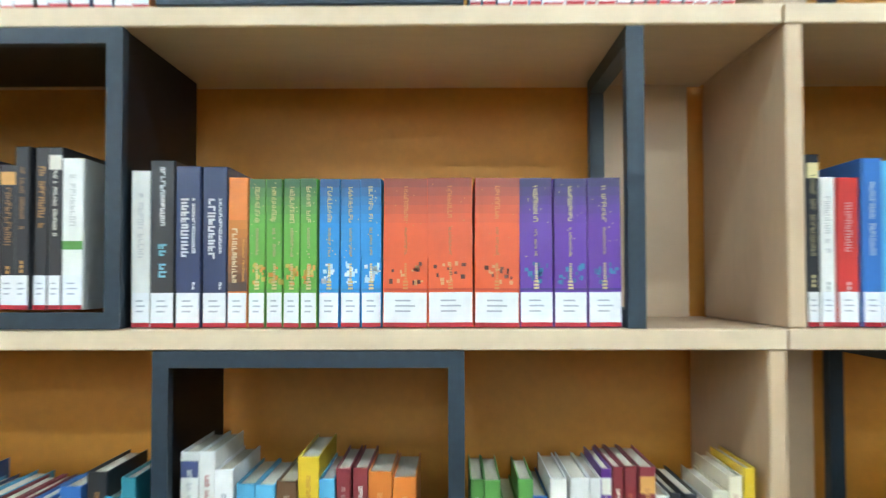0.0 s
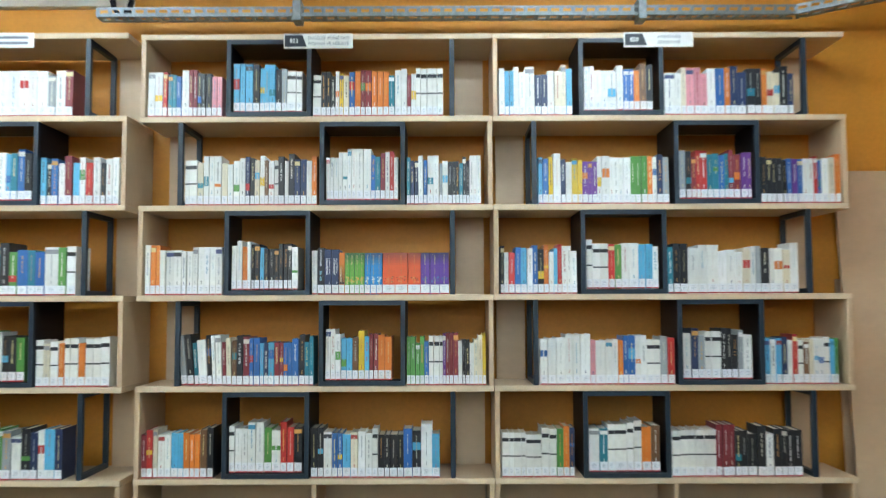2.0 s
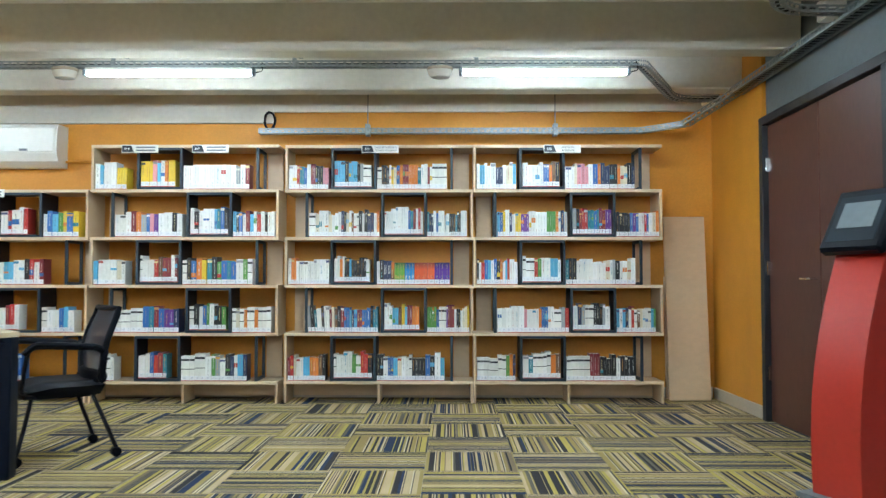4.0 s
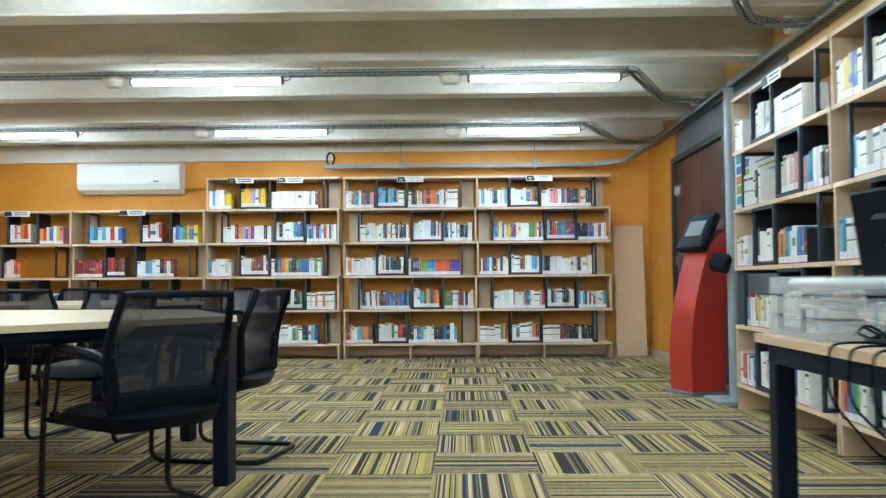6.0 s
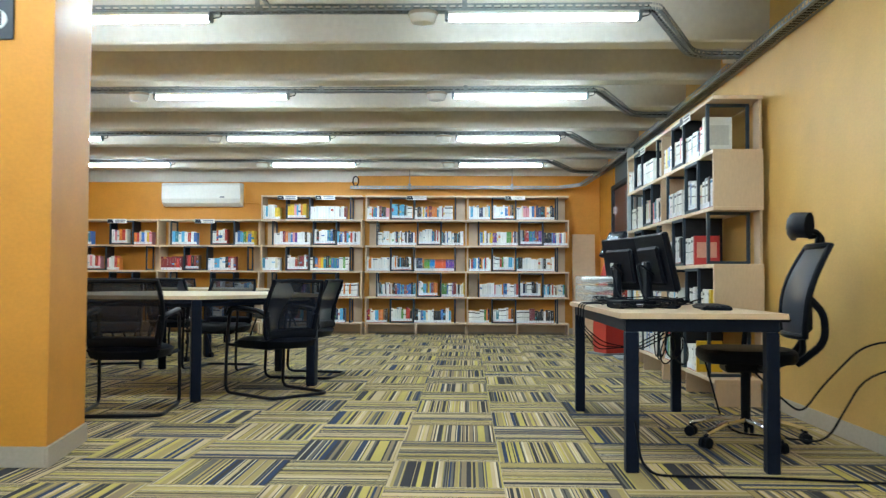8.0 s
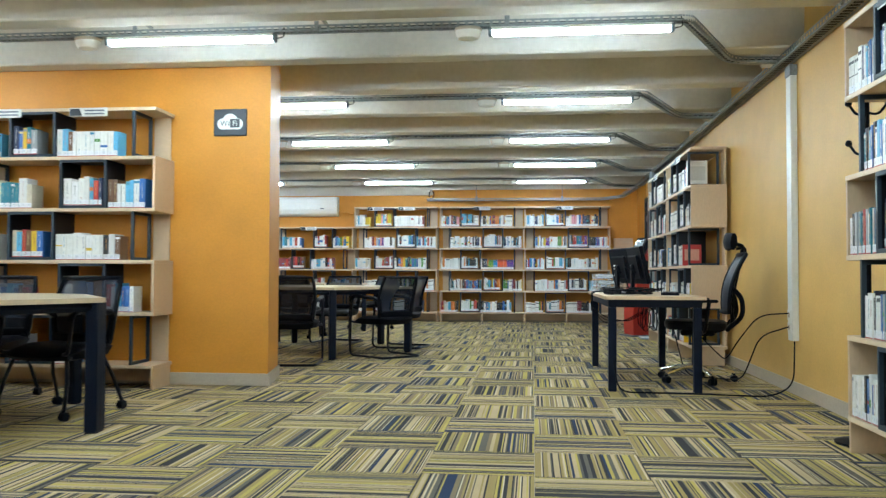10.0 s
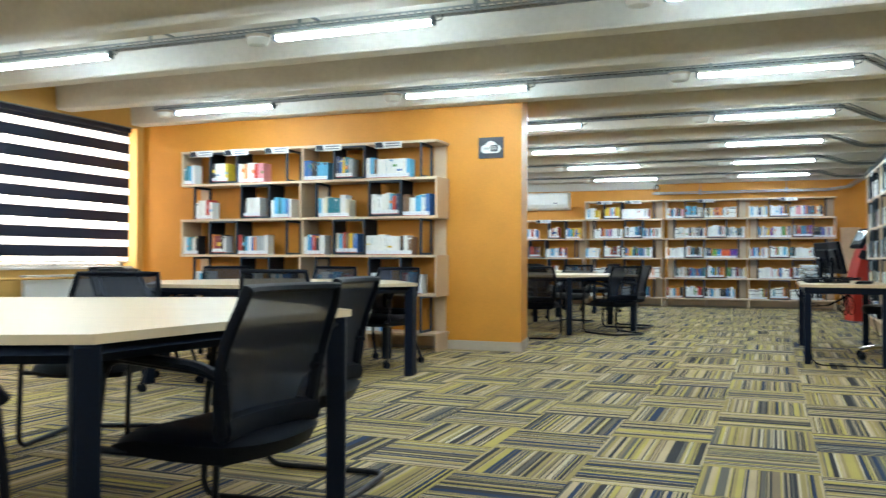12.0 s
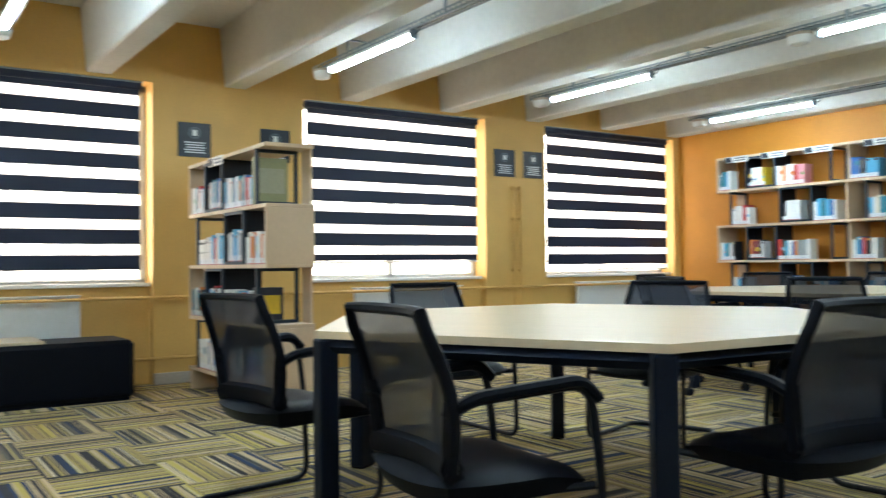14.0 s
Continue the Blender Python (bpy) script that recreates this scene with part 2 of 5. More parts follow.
class Shape:
    """Collects faces, with a colour for each, for one mesh."""

    def __init__(self):
        self.v, self.f, self.c = [], [], []

    def quad(self, pts, colour=(1, 1, 1)):
        n = len(self.v)
        self.v += [tuple(p) for p in pts]
        self.f.append(tuple(range(n, n + len(pts))))
        self.c.append(colour)
        return self

    def box(self, x0, x1, y0, y1, z0, z1, colour=(1, 1, 1), r=0.0):
        """A box; r takes the sharpness off its edges."""
        if r <= 0:
            n = len(self.v)
            self.v += [(x, y, z) for z in (z0, z1) for y in (y0, y1) for x in (x0, x1)]
            for q in ((0, 2, 3, 1), (4, 5, 7, 6), (0, 1, 5, 4), (2, 6, 7, 3), (0, 4, 6, 2), (1, 3, 7, 5)):
                self.f.append(tuple(n + i for i in q))
                self.c.append(colour)
            return self
        lo, hi = (x0, y0, z0), (x1, y1, z1)
        idx = {}
        for sx in (0, 1):
            for sy in (0, 1):
                for sz in (0, 1):
                    s = (sx, sy, sz)
                    for a in range(3):
                        p = []
                        for k in range(3):
                            e = hi[k] if s[k] else lo[k]
                            p.append(e if k == a else e + (-r if s[k] else r))
                        idx[s, a] = len(self.v)
                        self.v.append(tuple(p))
        faces = []
        for a in range(3):
            b, c = (a + 1) % 3, (a + 2) % 3
            for side in (0, 1):
                ring = []
                for ub, uc in ((0, 0), (1, 0), (1, 1), (0, 1)):
                    s = [0, 0, 0]
                    s[a], s[b], s[c] = side, ub, uc
                    ring.append(idx[tuple(s), a])
                faces.append(ring if side else ring[::-1])
            for ub in (0, 1):
                for uc in (0, 1):
                    s0, s1 = [0, 0, 0], [0, 0, 0]
                    s0[a], s1[a] = 0, 1
                    s0[b] = s1[b] = ub
                    s0[c] = s1[c] = uc
                    s0, s1 = tuple(s0), tuple(s1)
                    ring = [idx[s0, b], idx[s1, b], idx[s1, c], idx[s0, c]]
                    faces.append(ring if (ub ^ uc) == 0 else ring[::-1])
        for s in [(i, j, k) for i in (0, 1) for j in (0, 1) for k in (0, 1)]:
            ring = [idx[s, 0], idx[s, 1], idx[s, 2]]
            faces.append(ring if sum(s) % 2 else ring[::-1])
        self.f += [tuple(q) for q in faces]
        self.c += [colour] * len(faces)
        return self

    def tube(self, pts, r, n=8, closed=False, colour=(1, 1, 1), flat=1.0):
        pts = [Vector(p) for p in pts]
        m = len(pts)
        rings, up = [], None
        for i, p in enumerate(pts):
            a = pts[(i - 1) % m] if closed or i else p
            b = pts[(i + 1) % m] if closed or i < m - 1 else p
            d = (b - a).normalized()
            if up is None:
                up = d.orthogonal().normalized()
                if abs(d.z) < 0.9:
                    up = (Vector((0, 0, 1)) - d * d.z).normalized()
            up = (up - d * up.dot(d)).normalized()
            side = d.cross(up)
            base = len(self.v)
            for k in range(n):
                w = 2 * math.pi * k / n
                self.v.append(tuple(p + side * (r * math.cos(w)) + up * (r * flat * math.sin(w))))
            rings.append(base)
        for i in range(m if closed else m - 1):
            a, b = rings[i], rings[(i + 1) % m]
            for k in range(n):
                q = (k + 1) % n
                self.f.append((a + k, a + q, b + q, b + k))
                self.c.append(colour)
        if not closed:
            self.f += [tuple(rings[0] + k for k in reversed(range(n))), tuple(rings[-1] + k for k in range(n))]
            self.c += [colour] * 2
        return self

    def ring(self, x0, x1, z0, z1, y0, y1, t):
        """A rectangular hoop in the x-z plane, from y0 to y1 deep, of wall t: one connected piece."""
        n = len(self.v)
        for y in (y0, y1):
            for d in (0.0, t):
                self.v += [(x0 + d, y, z0 + d), (x1 - d, y, z0 + d), (x1 - d, y, z1 - d), (x0 + d, y, z1 - d)]
        for k in range(4):
            q = (k + 1) % 4
            self.f += [(n + k, n + q, n + 4 + q, n + 4 + k), (n + 8 + q, n + 8 + k, n + 12 + k, n + 12 + q),
                       (n + q, n + k, n + 8 + k, n + 8 + q), (n + 4 + k, n + 4 + q, n + 12 + q, n + 12 + k)]
            self.c += [(1, 1, 1)] * 4
        return self

    def prism(self, outline, z0, z1, colour=(1, 1, 1)):
        n, m = len(self.v), len(outline)
        self.v += [(x, y, z0) for x, y in outline] + [(x, y, z1) for x, y in outline]
        self.f += [tuple(n + i for i in reversed(range(m))), tuple(n + m + i for i in range(m))]
        self.f += [(n + i, n + (i + 1) % m, n + m + (i + 1) % m, n + m + i) for i in range(m)]
        self.c += [colour] * (m + 2)
        return self

    def lathe(self, rows, n=24, x=0, y=0, sx=1.0, sy=1.0):
        base = len(self.v)
        for r, z in rows:
            for k in range(n):
                w = 2 * math.pi * k / n
                self.v.append((x + sx * r * math.cos(w), y + sy * r * math.sin(w), z))
        for i in range(len(rows) - 1):
            for k in range(n):
                q = (k + 1) % n
                self.f.append((base + i * n + k, base + i * n + q, base + (i + 1) * n + q, base + (i + 1) * n + k))
                self.c.append((1, 1, 1))
        self.f += [tuple(base + k for k in reversed(range(n))), tuple(base + (len(rows) - 1) * n + k for k in range(n))]
        self.c += [(1, 1, 1)] * 2
        return self

    def turned(self, m):
        self.v = [tuple(m @ Vector(p)) for p in self.v]
        return self

    def mesh(self, name, mat, tint=False, smooth=False):
        me = bpy.data.meshes.new(name)
        me.from_pydata(self.v, [], self.f)
        if tint:
            at = me.color_attributes.new("tint", "FLOAT_COLOR", "CORNER")
            col = np.concatenate([np.tile((*c, 1.0), len(f)) for f, c in zip(self.f, self.c)])
            at.data.foreach_set("color", col.astype(np.float32))
        if smooth:
            me.polygons.foreach_set("use_smooth", [True] * len(me.polygons))
            me.set_sharp_from_angle(angle=radians(40))
        me.materials.append(mat)
        return me


def part(name, shape, mat, parent=None, label="", tint=False, smooth=False, at=None):
    ob = new(name, shape.mesh(name, mat, tint, smooth))
    if parent is not None:
        ob.parent = parent
    if at is not None:
        ob.matrix_basis = at
    if label:
        ob["label"] = label
    return ob


def thing(name, m, label, category, group="", kind=""):
    ob = new(name)
    ob.matrix_basis = m
    return tagged(ob, label, category, group, kind)


def structure(name, shape, mat, label, category):
    return tagged(part(name, shape, mat), label, category, kind="structure")


def rounded(pts, r, k=5, closed=False):
    """A polyline with its corners rounded off."""
    pts = [Vector(p) for p in pts]
    out = []
    n = len(pts)
    for i, p in enumerate(pts):
        if not closed and i in (0, n - 1):
            out.append(p)
            continue
        a, b = pts[(i - 1) % n], pts[(i + 1) % n]
        da, db = a - p, b - p
        rr = min(r, da.length * 0.45, db.length * 0.45)
        s, e = p + da.normalized() * rr, p + db.normalized() * rr
        for j in range(k + 1):
            t = j / k
            out.append(s * (1 - t) ** 2 + p * 2 * t * (1 - t) + e * t * t)
    return out


def writing(name, text, size, mat, parent, m, label=""):
    cu = bpy.data.curves.new(name, "FONT")
    cu.body, cu.size, cu.align_x, cu.align_y, cu.extrude = text, size, "CENTER", "CENTER", 0.0006
    tmp = bpy.data.objects.new(name, cu)
    me = bpy.data.meshes.new_from_object(tmp)
    bpy.data.objects.remove(tmp)
    me.materials.clear()
    me.materials.append(mat)
    ob = new(name, me)
    ob.parent, ob.matrix_basis = parent, m
    if label:
        ob["label"] = label
    return ob


# the shell ------------------------------------------------------------------
structure("floor", Shape().box(XL - 0.3, XR + 0.3, YE - 0.3, YB + 0.3, -0.12, -0.006), SKIRT, "bare floor slab under the carpet tiles", "floor")
structure("wall_back", Shape().box(XL - 0.3, XR + 0.25, YB, YB + 0.25, 0, SLAB_Z), ORANGE, "orange painted wall behind the long bookshelves", "wall")
# unseen wall, added behind the camera to close the room
structure("wall_unseen_end", Shape().box(XL - 0.3, XR + 0.25, YE - 0.2, YE, 0, SLAB_Z), YELLOW, "plain yellow wall, unseen, added behind the camera to close the room", "wall")
structure("wall_side_first_room", Shape().box(XL, XL1, PY1, YB, 0, SLAB_Z), ORANGE, "orange painted side wall of the first room", "wall")
structure("wall_partition", Shape().prism([(XL, PY0), (PX + 0.02, PY0), (PX - 0.10, PY1), (XL, PY1)], 0, SLAB_Z), ORANGE, "thick orange painted partition wall with an open passage beside it", "wall")

# right wall with the door opening
D0, D1, DZ = -2.66, -0.81, 2.14
structure("wall_right_far", Shape().box(XR, XR + 0.2, D1, YB, 0, SLAB_Z), ORANGE, "orange painted wall beside the dark door", "wall")
# the wall runs on from the orange part; its lit look is put into the yellow
structure("wall_right", Shape().box(XR, XR + 0.2, YE, D0, 0, SLAB_Z), YELLOW, "long side wall, its lit tone put into a warm yellow colour", "wall")
structure("wall_over_door", Shape().box(XR + 0.03, XR + 0.2, D0, D1, DZ + 0.06, SLAB_Z), TRANSOM, "blue-grey panel above the dark door", "wall")
structure("wall_side_panel", Shape().box(XR - 0.012, XR - 0.001, -4.05, D0, 0.0, 2.45), TRANSOM, "blue-grey painted panel beside the dark door", "wall")
door = thing("door_1", pose(XR, D0, 0), "closed dark red-brown veneered double door in a black frame", "door", kind="structure")
L_ = D1 - D0
part("door_frame", Shape().box(-0.03, 0.12, 0, 0.07, 0, DZ, r=0.004).box(-0.03, 0.12, L_ - 0.07, L_, 0, DZ, r=0.004).box(-0.03, 0.12, 0, L_, DZ, DZ + 0.06, r=0.004), DARKFRAME, door, "black painted frame")
for k in range(2):
    a = 0.075 + k * (L_ / 2 - 0.072)
    leaf = part("door_leaf", Shape().box(0.01, 0.05, a, a + L_ / 2 - 0.08, 0.008, DZ - 0.006, r=0.003), DOORWOOD, door, "dark red-brown veneer leaf")
    for z in (0.35, 1.1, 1.85):
        y = a + (L_ / 2 - 0.08 if k else 0.0)
        part("hinge", Shape().box(-0.012, 0.012, y - 0.012, y + 0.012, z - 0.05, z + 0.05, r=0.003), CHROME, leaf, "steel hinge")
part("door_handle", Shape().tube(rounded([(0.01, L_ / 2 + 0.06, 1.02), (-0.045, L_ / 2 + 0.06, 1.02), (-0.045, L_ / 2 + 0.18, 1.02)], 0.012), 0.009), CHROME, door, "steel lever handle", smooth=True)

# window wall with three openings
WINS = [(-11.41, -9.40), (-14.33, -12.34), (-17.80, -15.79)]
WZ0, WZ1 = 0.84, 2.50
ys = [YE] + [v for w in sorted(WINS) for v in (w[0] - 0.03, w[1] + 0.07)] + [PY0]
for i in range(0, len(ys), 2):
    structure("wall_window_pier", Shape().box(XL - 0.28, XL, ys[i], ys[i + 1], 0, SLAB_Z), YELLOW, "yellow painted wall between the windows", "wall")
for a, b in [(w[0] - 0.03, w[1] + 0.07) for w in WINS]:
    structure("wall_under_window", Shape().box(XL - 0.28, XL - 0.10, a, b, 0, WZ0 - 0.03), YELLOW, "yellow painted wall below a window", "wall")
    structure("wall_over_window", Shape().box(XL - 0.28, XL, a, b, WZ1, SLAB_Z), YELLOW, "yellow painted wall above a window", "wall")

structure("ceiling", Shape().box(XL - 0.3, XR + 0.25, YE - 0.2, YB + 0.25, SLAB_Z, SLAB_Z + 0.15), WHITE, "white painted concrete ceiling slab", "ceiling")
rib0 = -0.28
k = 0
while rib0 - 1.1325 * k > YE + 0.3:
    y = rib0 - 1.1325 * k
    rib = Shape()
    x0 = XL1 if y > PY1 else XL
    rib.prism([(y - 0.10, RIB_Z + 0.012), (y - 0.088, RIB_Z), (y + 0.088, RIB_Z), (y + 0.10, RIB_Z + 0.012), (y + 0.14, SLAB_Z), (y - 0.14, SLAB_Z)], x0, XR)
    rib.v = [(p[2], p[0], p[1]) for p in rib.v]
    if not (PY0 - 0.05 < y < PY1 + 0.05):
        structure("ceiling_beam", rib, WHITE, "white painted concrete ceiling rib", "beam")
    else:
        rib.v = [(max(p[0], PX + 0.002) if p[0] < PX else p[0], p[1], p[2]) for p in rib.v]
        structure("ceiling_beam", rib, WHITE, "white painted concrete ceiling rib", "beam")
    k += 1
structure("bulkhead", Shape().box(XL1, -1.42, YB - 0.05, YB - 0.001, 2.40, SLAB_Z), WHITE, "white painted strip along the top of the orange wall", "trim")
structure("bulkhead_step", Shape().box(-1.42, XR, YB - 0.04, YB - 0.001, 2.50, SLAB_Z), WHITE, "white painted strip along the top of the orange wall", "trim")

# skirting
for nm, s in (("baseboard_right", Shape().box(XR - 0.016, XR - 0.001, YE, D0, 0, 0.095, r=0.003)),
              ("baseboard_far", Shape().box(XR - 0.016, XR - 0.001, D1, YB - 0.02, 0, 0.095, r=0.003)),
              ("baseboard_back", Shape().box(XL1, XR - 0.02, YB - 0.016, YB - 0.001, 0, 0.095, r=0.003)),
              ("baseboard_partition", Shape().box(XL, PX + 0.02, PY0 - 0.016, PY0 - 0.001, 0, 0.095, r=0.003)),
              ("baseboard_passage", Shape().prism([(PX + 0.022, PY0 - 0.016), (PX + 0.036, PY0 - 0.016), (PX - 0.084, PY1), (PX - 0.098, PY1)], 0, 0.095)),
              *(("baseboard_window", Shape().box(XL + 0.001, XL + 0.016, ys[i], min(ys[i + 1], PY0 - 0.02), 0, 0.095, r=0.003)) for i in range(0, len(ys), 2))):
    structure(nm, s, SKIRT, "low beige-grey skirting board", "baseboard")

# windows: frame, panes, striped blind ---------------------------------------
def window(i, a, b, low):
    w = thing("window_%d" % i, pose(XL, a - 0.03, WZ0), "white framed window behind a drawn striped roller blind", "window", kind="structure")
    wd, ht = b - a + 0.10, WZ1 - WZ0
    fr = Shape()
    for y0, y1 in ((0, 0.05), (wd / 2 - 0.03, wd / 2 + 0.03), (wd - 0.05, wd)):
        fr.box(-0.27, -0.21, y0, y1, 0, ht, r=0.004)
    fr.box(-0.27, -0.21, 0, wd, 0, 0.035, r=0.004).box(-0.27, -0.21, 0, wd, ht - 0.05, ht, r=0.004)
    part("window_frame", fr, PLASTICW, w, "white plastic frame")
    part("window_sill", Shape().box(-0.28, -0.06, 0.001, wd - 0.001, -0.03, 0, r=0.005), PLASTICW, w, "pale sill")
    wd = b - a
    bl = thing("striped_blind", pose(XL - 0.075, a, WZ0), "drawn roller blind with navy and sheer white stripes", "blind", "striped blinds on the windows")
    part("cassette", Shape().box(-0.01, 0.06, 0.005, wd - 0.005, ht - 0.068, ht - 0.002, r=0.012), DARKBAND, bl, "dark fabric covered head rail")
    part("head_strip", Shape().box(0.0605, 0.064, 0.004, wd - 0.004, ht - 0.016, ht - 0.003), GALV, bl, "thin grey metal strip")
    part("dark_band", Shape().box(0.028, 0.034, 0.02, wd - 0.02, ht - 0.115, ht - 0.069), DARKBAND, bl, "opaque navy stripe")
    z, k, foot = ht - 0.115, 0, low + 0.018
    while z > foot + 0.01:
        wob = 0.003 * math.sin(k * 2.1 + i)
        mid, end = max(z - 0.086, foot), max(z - 0.205, foot)
        part("sheer_band", Shape().box(0.030, 0.0315, 0.02, wd - 0.02, mid + wob, z + wob), SHEER, bl, "sheer white stripe")
        if mid - end > 0.004:
            part("dark_band", Shape().box(0.028, 0.034, 0.02, wd - 0.02, end + wob, mid + wob), DARKBAND, bl, "opaque navy stripe")
        z -= 0.205
        k += 1
    part("bottom_rail", Shape().box(0.02, 0.042, 0.02, wd - 0.02, low, foot - 0.001, r=0.005), PLASTICW, bl, "white bottom rail")
    return w


for i, (a, b) in enumerate(WINS):
    window(i + 1, a, b, (0.045, 0.150, 0.012)[i])
structure("backdrop", Shape().box(XL - 1.25, XL - 1.2, YE, PY0 + 1.5, -0.5, 4.2), OUTSIDE, "bright overcast daylight outside the windows", "backdrop")

# lamps on perforated trays ----------------------------------------------------
def channel(sh, p, q, w=0.075, h=0.042, step=0.055):
    """A perforated cable tray from p to q: a floor and two slotted sides."""
    p, q = Vector(p), Vector(q)
    d = q - p
    ln = d.length
    d.normalize()
    s = d.cross(Vector((0, 0, 1))).normalized()
    u = s.cross(d)

    def bar(a0, a1, b0, b1, c0, c1):
        n = len(sh.v)
        sh.v += [tuple(p + d * a + s * b + u * c) for c in (c0, c1) for b in (b0, b1) for a in (a0, a1)]
        for f in ((0, 2, 3, 1), (4, 5, 7, 6), (0, 1, 5, 4), (2, 6, 7, 3), (0, 4, 6, 2), (1, 3, 7, 5)):
            sh.f.append(tuple(n + i for i in f))
            sh.c.append((1, 1, 1))

    bar(0, ln, -w / 2, -w / 2 + 0.022, 0, 0.002)
    bar(0, ln, w / 2 - 0.022, w / 2, 0, 0.002)
    for side in (-w / 2, w / 2 - 0.002):
        bar(0, ln, side, side + 0.002, 0.002, 0.014)
        bar(0, ln, side, side + 0.002, h - 0.012, h)
        a = 0.0
        while a < ln - 0.02:
            bar(a, min(a + 0.018, ln), side, side + 0.002, 0.014, h - 0.012)
            a += step
    a = 0.0
    while a < ln - 0.02:
        bar(a, min(a + 0.016, ln), -w / 2 + 0.022, w / 2 - 0.022, 0, 0.002)
        a += step
    return sh


TZ = 2.518
XT = 2.365
for k, y in enumerate(LAMP_Y):
    left = -5.40
    tr = thing("cable_tray", pose(0, y, 0), "galvanised perforated cable tray hung under the ceiling ribs", "cable tray", "cable trays across the ceiling")
    sh = channel(Shape(), (left, 0.03, TZ), (1.40, 0.03, TZ))
    part("straight_run", sh, GALV, tr)
    curve = [tuple(p) for p in rounded([(1.40, 0.03, TZ), (1.49, 0.03, TZ), (1.97, 1.02, TZ - 0.035), (XT, 1.01, TZ - 0.04)], 0.22, 6)]
    sh = Shape()
    for p0, p1 in zip(curve, curve[1:]):
        if (Vector(p1) - Vector(p0)).length > 0.004:
            channel(sh, p0, p1)
    part("bend", sh, GALV, tr)
    part("cable", Shape().tube([(left, 0.03, TZ + 0.016), (1.46, 0.03, TZ + 0.016), (1.96, 1.0, TZ - 0.018), (XT - 0.02, 1.01, TZ - 0.022)], 0.013, 6), BLACK, tr, "black cable")
    x = left + 0.6
    while x < 1.5:
        part("hanger", Shape().box(x - 0.014, x + 0.014, -0.012, -0.004, TZ - 0.005, TZ + 0.13).box(x - 0.014, x + 0.014, -0.012, 0.25, TZ + 0.122, TZ + 0.13), GALV, tr, "bent steel hanger")
        x += 1.28
    for x0, x1 in LAMP_X:
        if x0 < left + 0.1:
            continue
        lamp = thing("ceiling_light", pose(x0, y, LAMP_Z), "lit white batten tube light under the tray", "ceiling light", "tube lights on the ceiling trays")
        ln = x1 - x0
        tube = part("tube", Shape().box(0.02, ln - 0.02, -0.023, 0.023, -0.022, 0.010, r=0.009), TUBEGLOW, lamp, "glowing diffuser tube")
        tube.data.materials.append(TUBESIDE)
        for f in tube.data.polygons:
            f.material_index = 0 if f.normal.z < -0.5 else 1
        part("housing", Shape().box(0.0, ln, -0.027, 0.027, 0.0105, 0.034, r=0.004), PLASTICW, lamp, "white housing")
        for e in (0.0, ln):
            part("end_cap", Shape().box(e - 0.006 if e == 0 else e - 0.019, e + 0.019 if e == 0 else e + 0.006, -0.028, 0.028, -0.024, 0.035, r=0.006), TRANSOM, lamp, "grey end cap")
        part("supply_cable", Shape().tube(rounded([(ln + 0.01, 0, 0.0), (ln + 0.06, 0.0, 0.01), (ln + 0.05, 0.02, 0.085)], 0.02), 0.004, 6), BLACK, lamp, smooth=True)
        det = thing("emergency_light", pose(x0 - 0.14, y, LAMP_Z + 0.008), "white oval emergency light under the tray", "emergency light", "oval lights on the ceiling trays")
        part("body", Shape().lathe([(0.045, -0.050), (0.068, -0.044), (0.080, -0.024), (0.086, 0.004), (0.085, 0.022), (0.05, 0.035)], 24, sx=1.0, sy=0.8), PLASTICW, det, smooth=True)
        part("rim", Shape().lathe([(0.0855, 0.004), (0.090, 0.008), (0.090, 0.022), (0.0855, 0.026)], 24, sx=1.0, sy=0.8), SKIRT, det, "grey seam ring")

side = thing("side_cable_tray", pose(0, 0, 0), "galvanised perforated cable tray along the side wall with white boxes", "cable tray")
part("straight_run", channel(Shape(), (XT, -0.45, TZ - 0.06), (XT, -20.0, TZ - 0.06), w=0.11, h=0.05), GALV, side)
part("cable", Shape().tube([(XT, -0.45, TZ - 0.045), (XT + 0.01, -10, TZ - 0.045), (XT, -20.0, TZ - 0.045)], 0.03, 8, flat=0.45), BLACK, side, "thick black cable")
for y in LAMP_Y:
    part("junction_box", Shape().box(XT - 0.125, XT - 0.005, y + 1.06, y + 1.19, TZ - 0.035, TZ + 0.085, r=0.008), PLASTICW, side, "white plastic junction box")

back = thing("back_cable_tray", pose(0, 0, 0), "galvanised slotted tray hung on rods above the bookshelves", "cable tray")
part("straight_run", channel(Shape(), (-1.50, 0.18, 2.27), (1.75, 0.18, 2.27), w=0.08, h=0.045), GALV, back)
sh = channel(Shape(), (1.75, 0.18, 2.27), (2.10, 0.02, 2.30), w=0.08, h=0.045)
channel(sh, (2.10, 0.02, 2.30), (XT, -0.45, TZ - 0.06), w=0.09, h=0.045)
part("bend", sh, GALV, back)
for x in (-0.57, 1.03):
    part("rod", Shape().tube([(x, 0.18, 2.28), (x, 0.18, SLAB_Z)], 0.005, 6), GALV, back, "thin threaded rod")
    part("clamp", Shape().box(x - 0.02, x + 0.02, 0.135, 0.225, 2.25, 2.35, r=0.003), GALV, back, "steel clamp")
part("cable_coil", Shape().tube([(-1.43 + 0.045 * math.cos(a / 3), 0.25 + 0.01 * (a % 5), 2.40 + 0.075 * math.sin(a / 3)) for a in range(60)], 0.009, 6), BLACK, back, "coil of black cable")

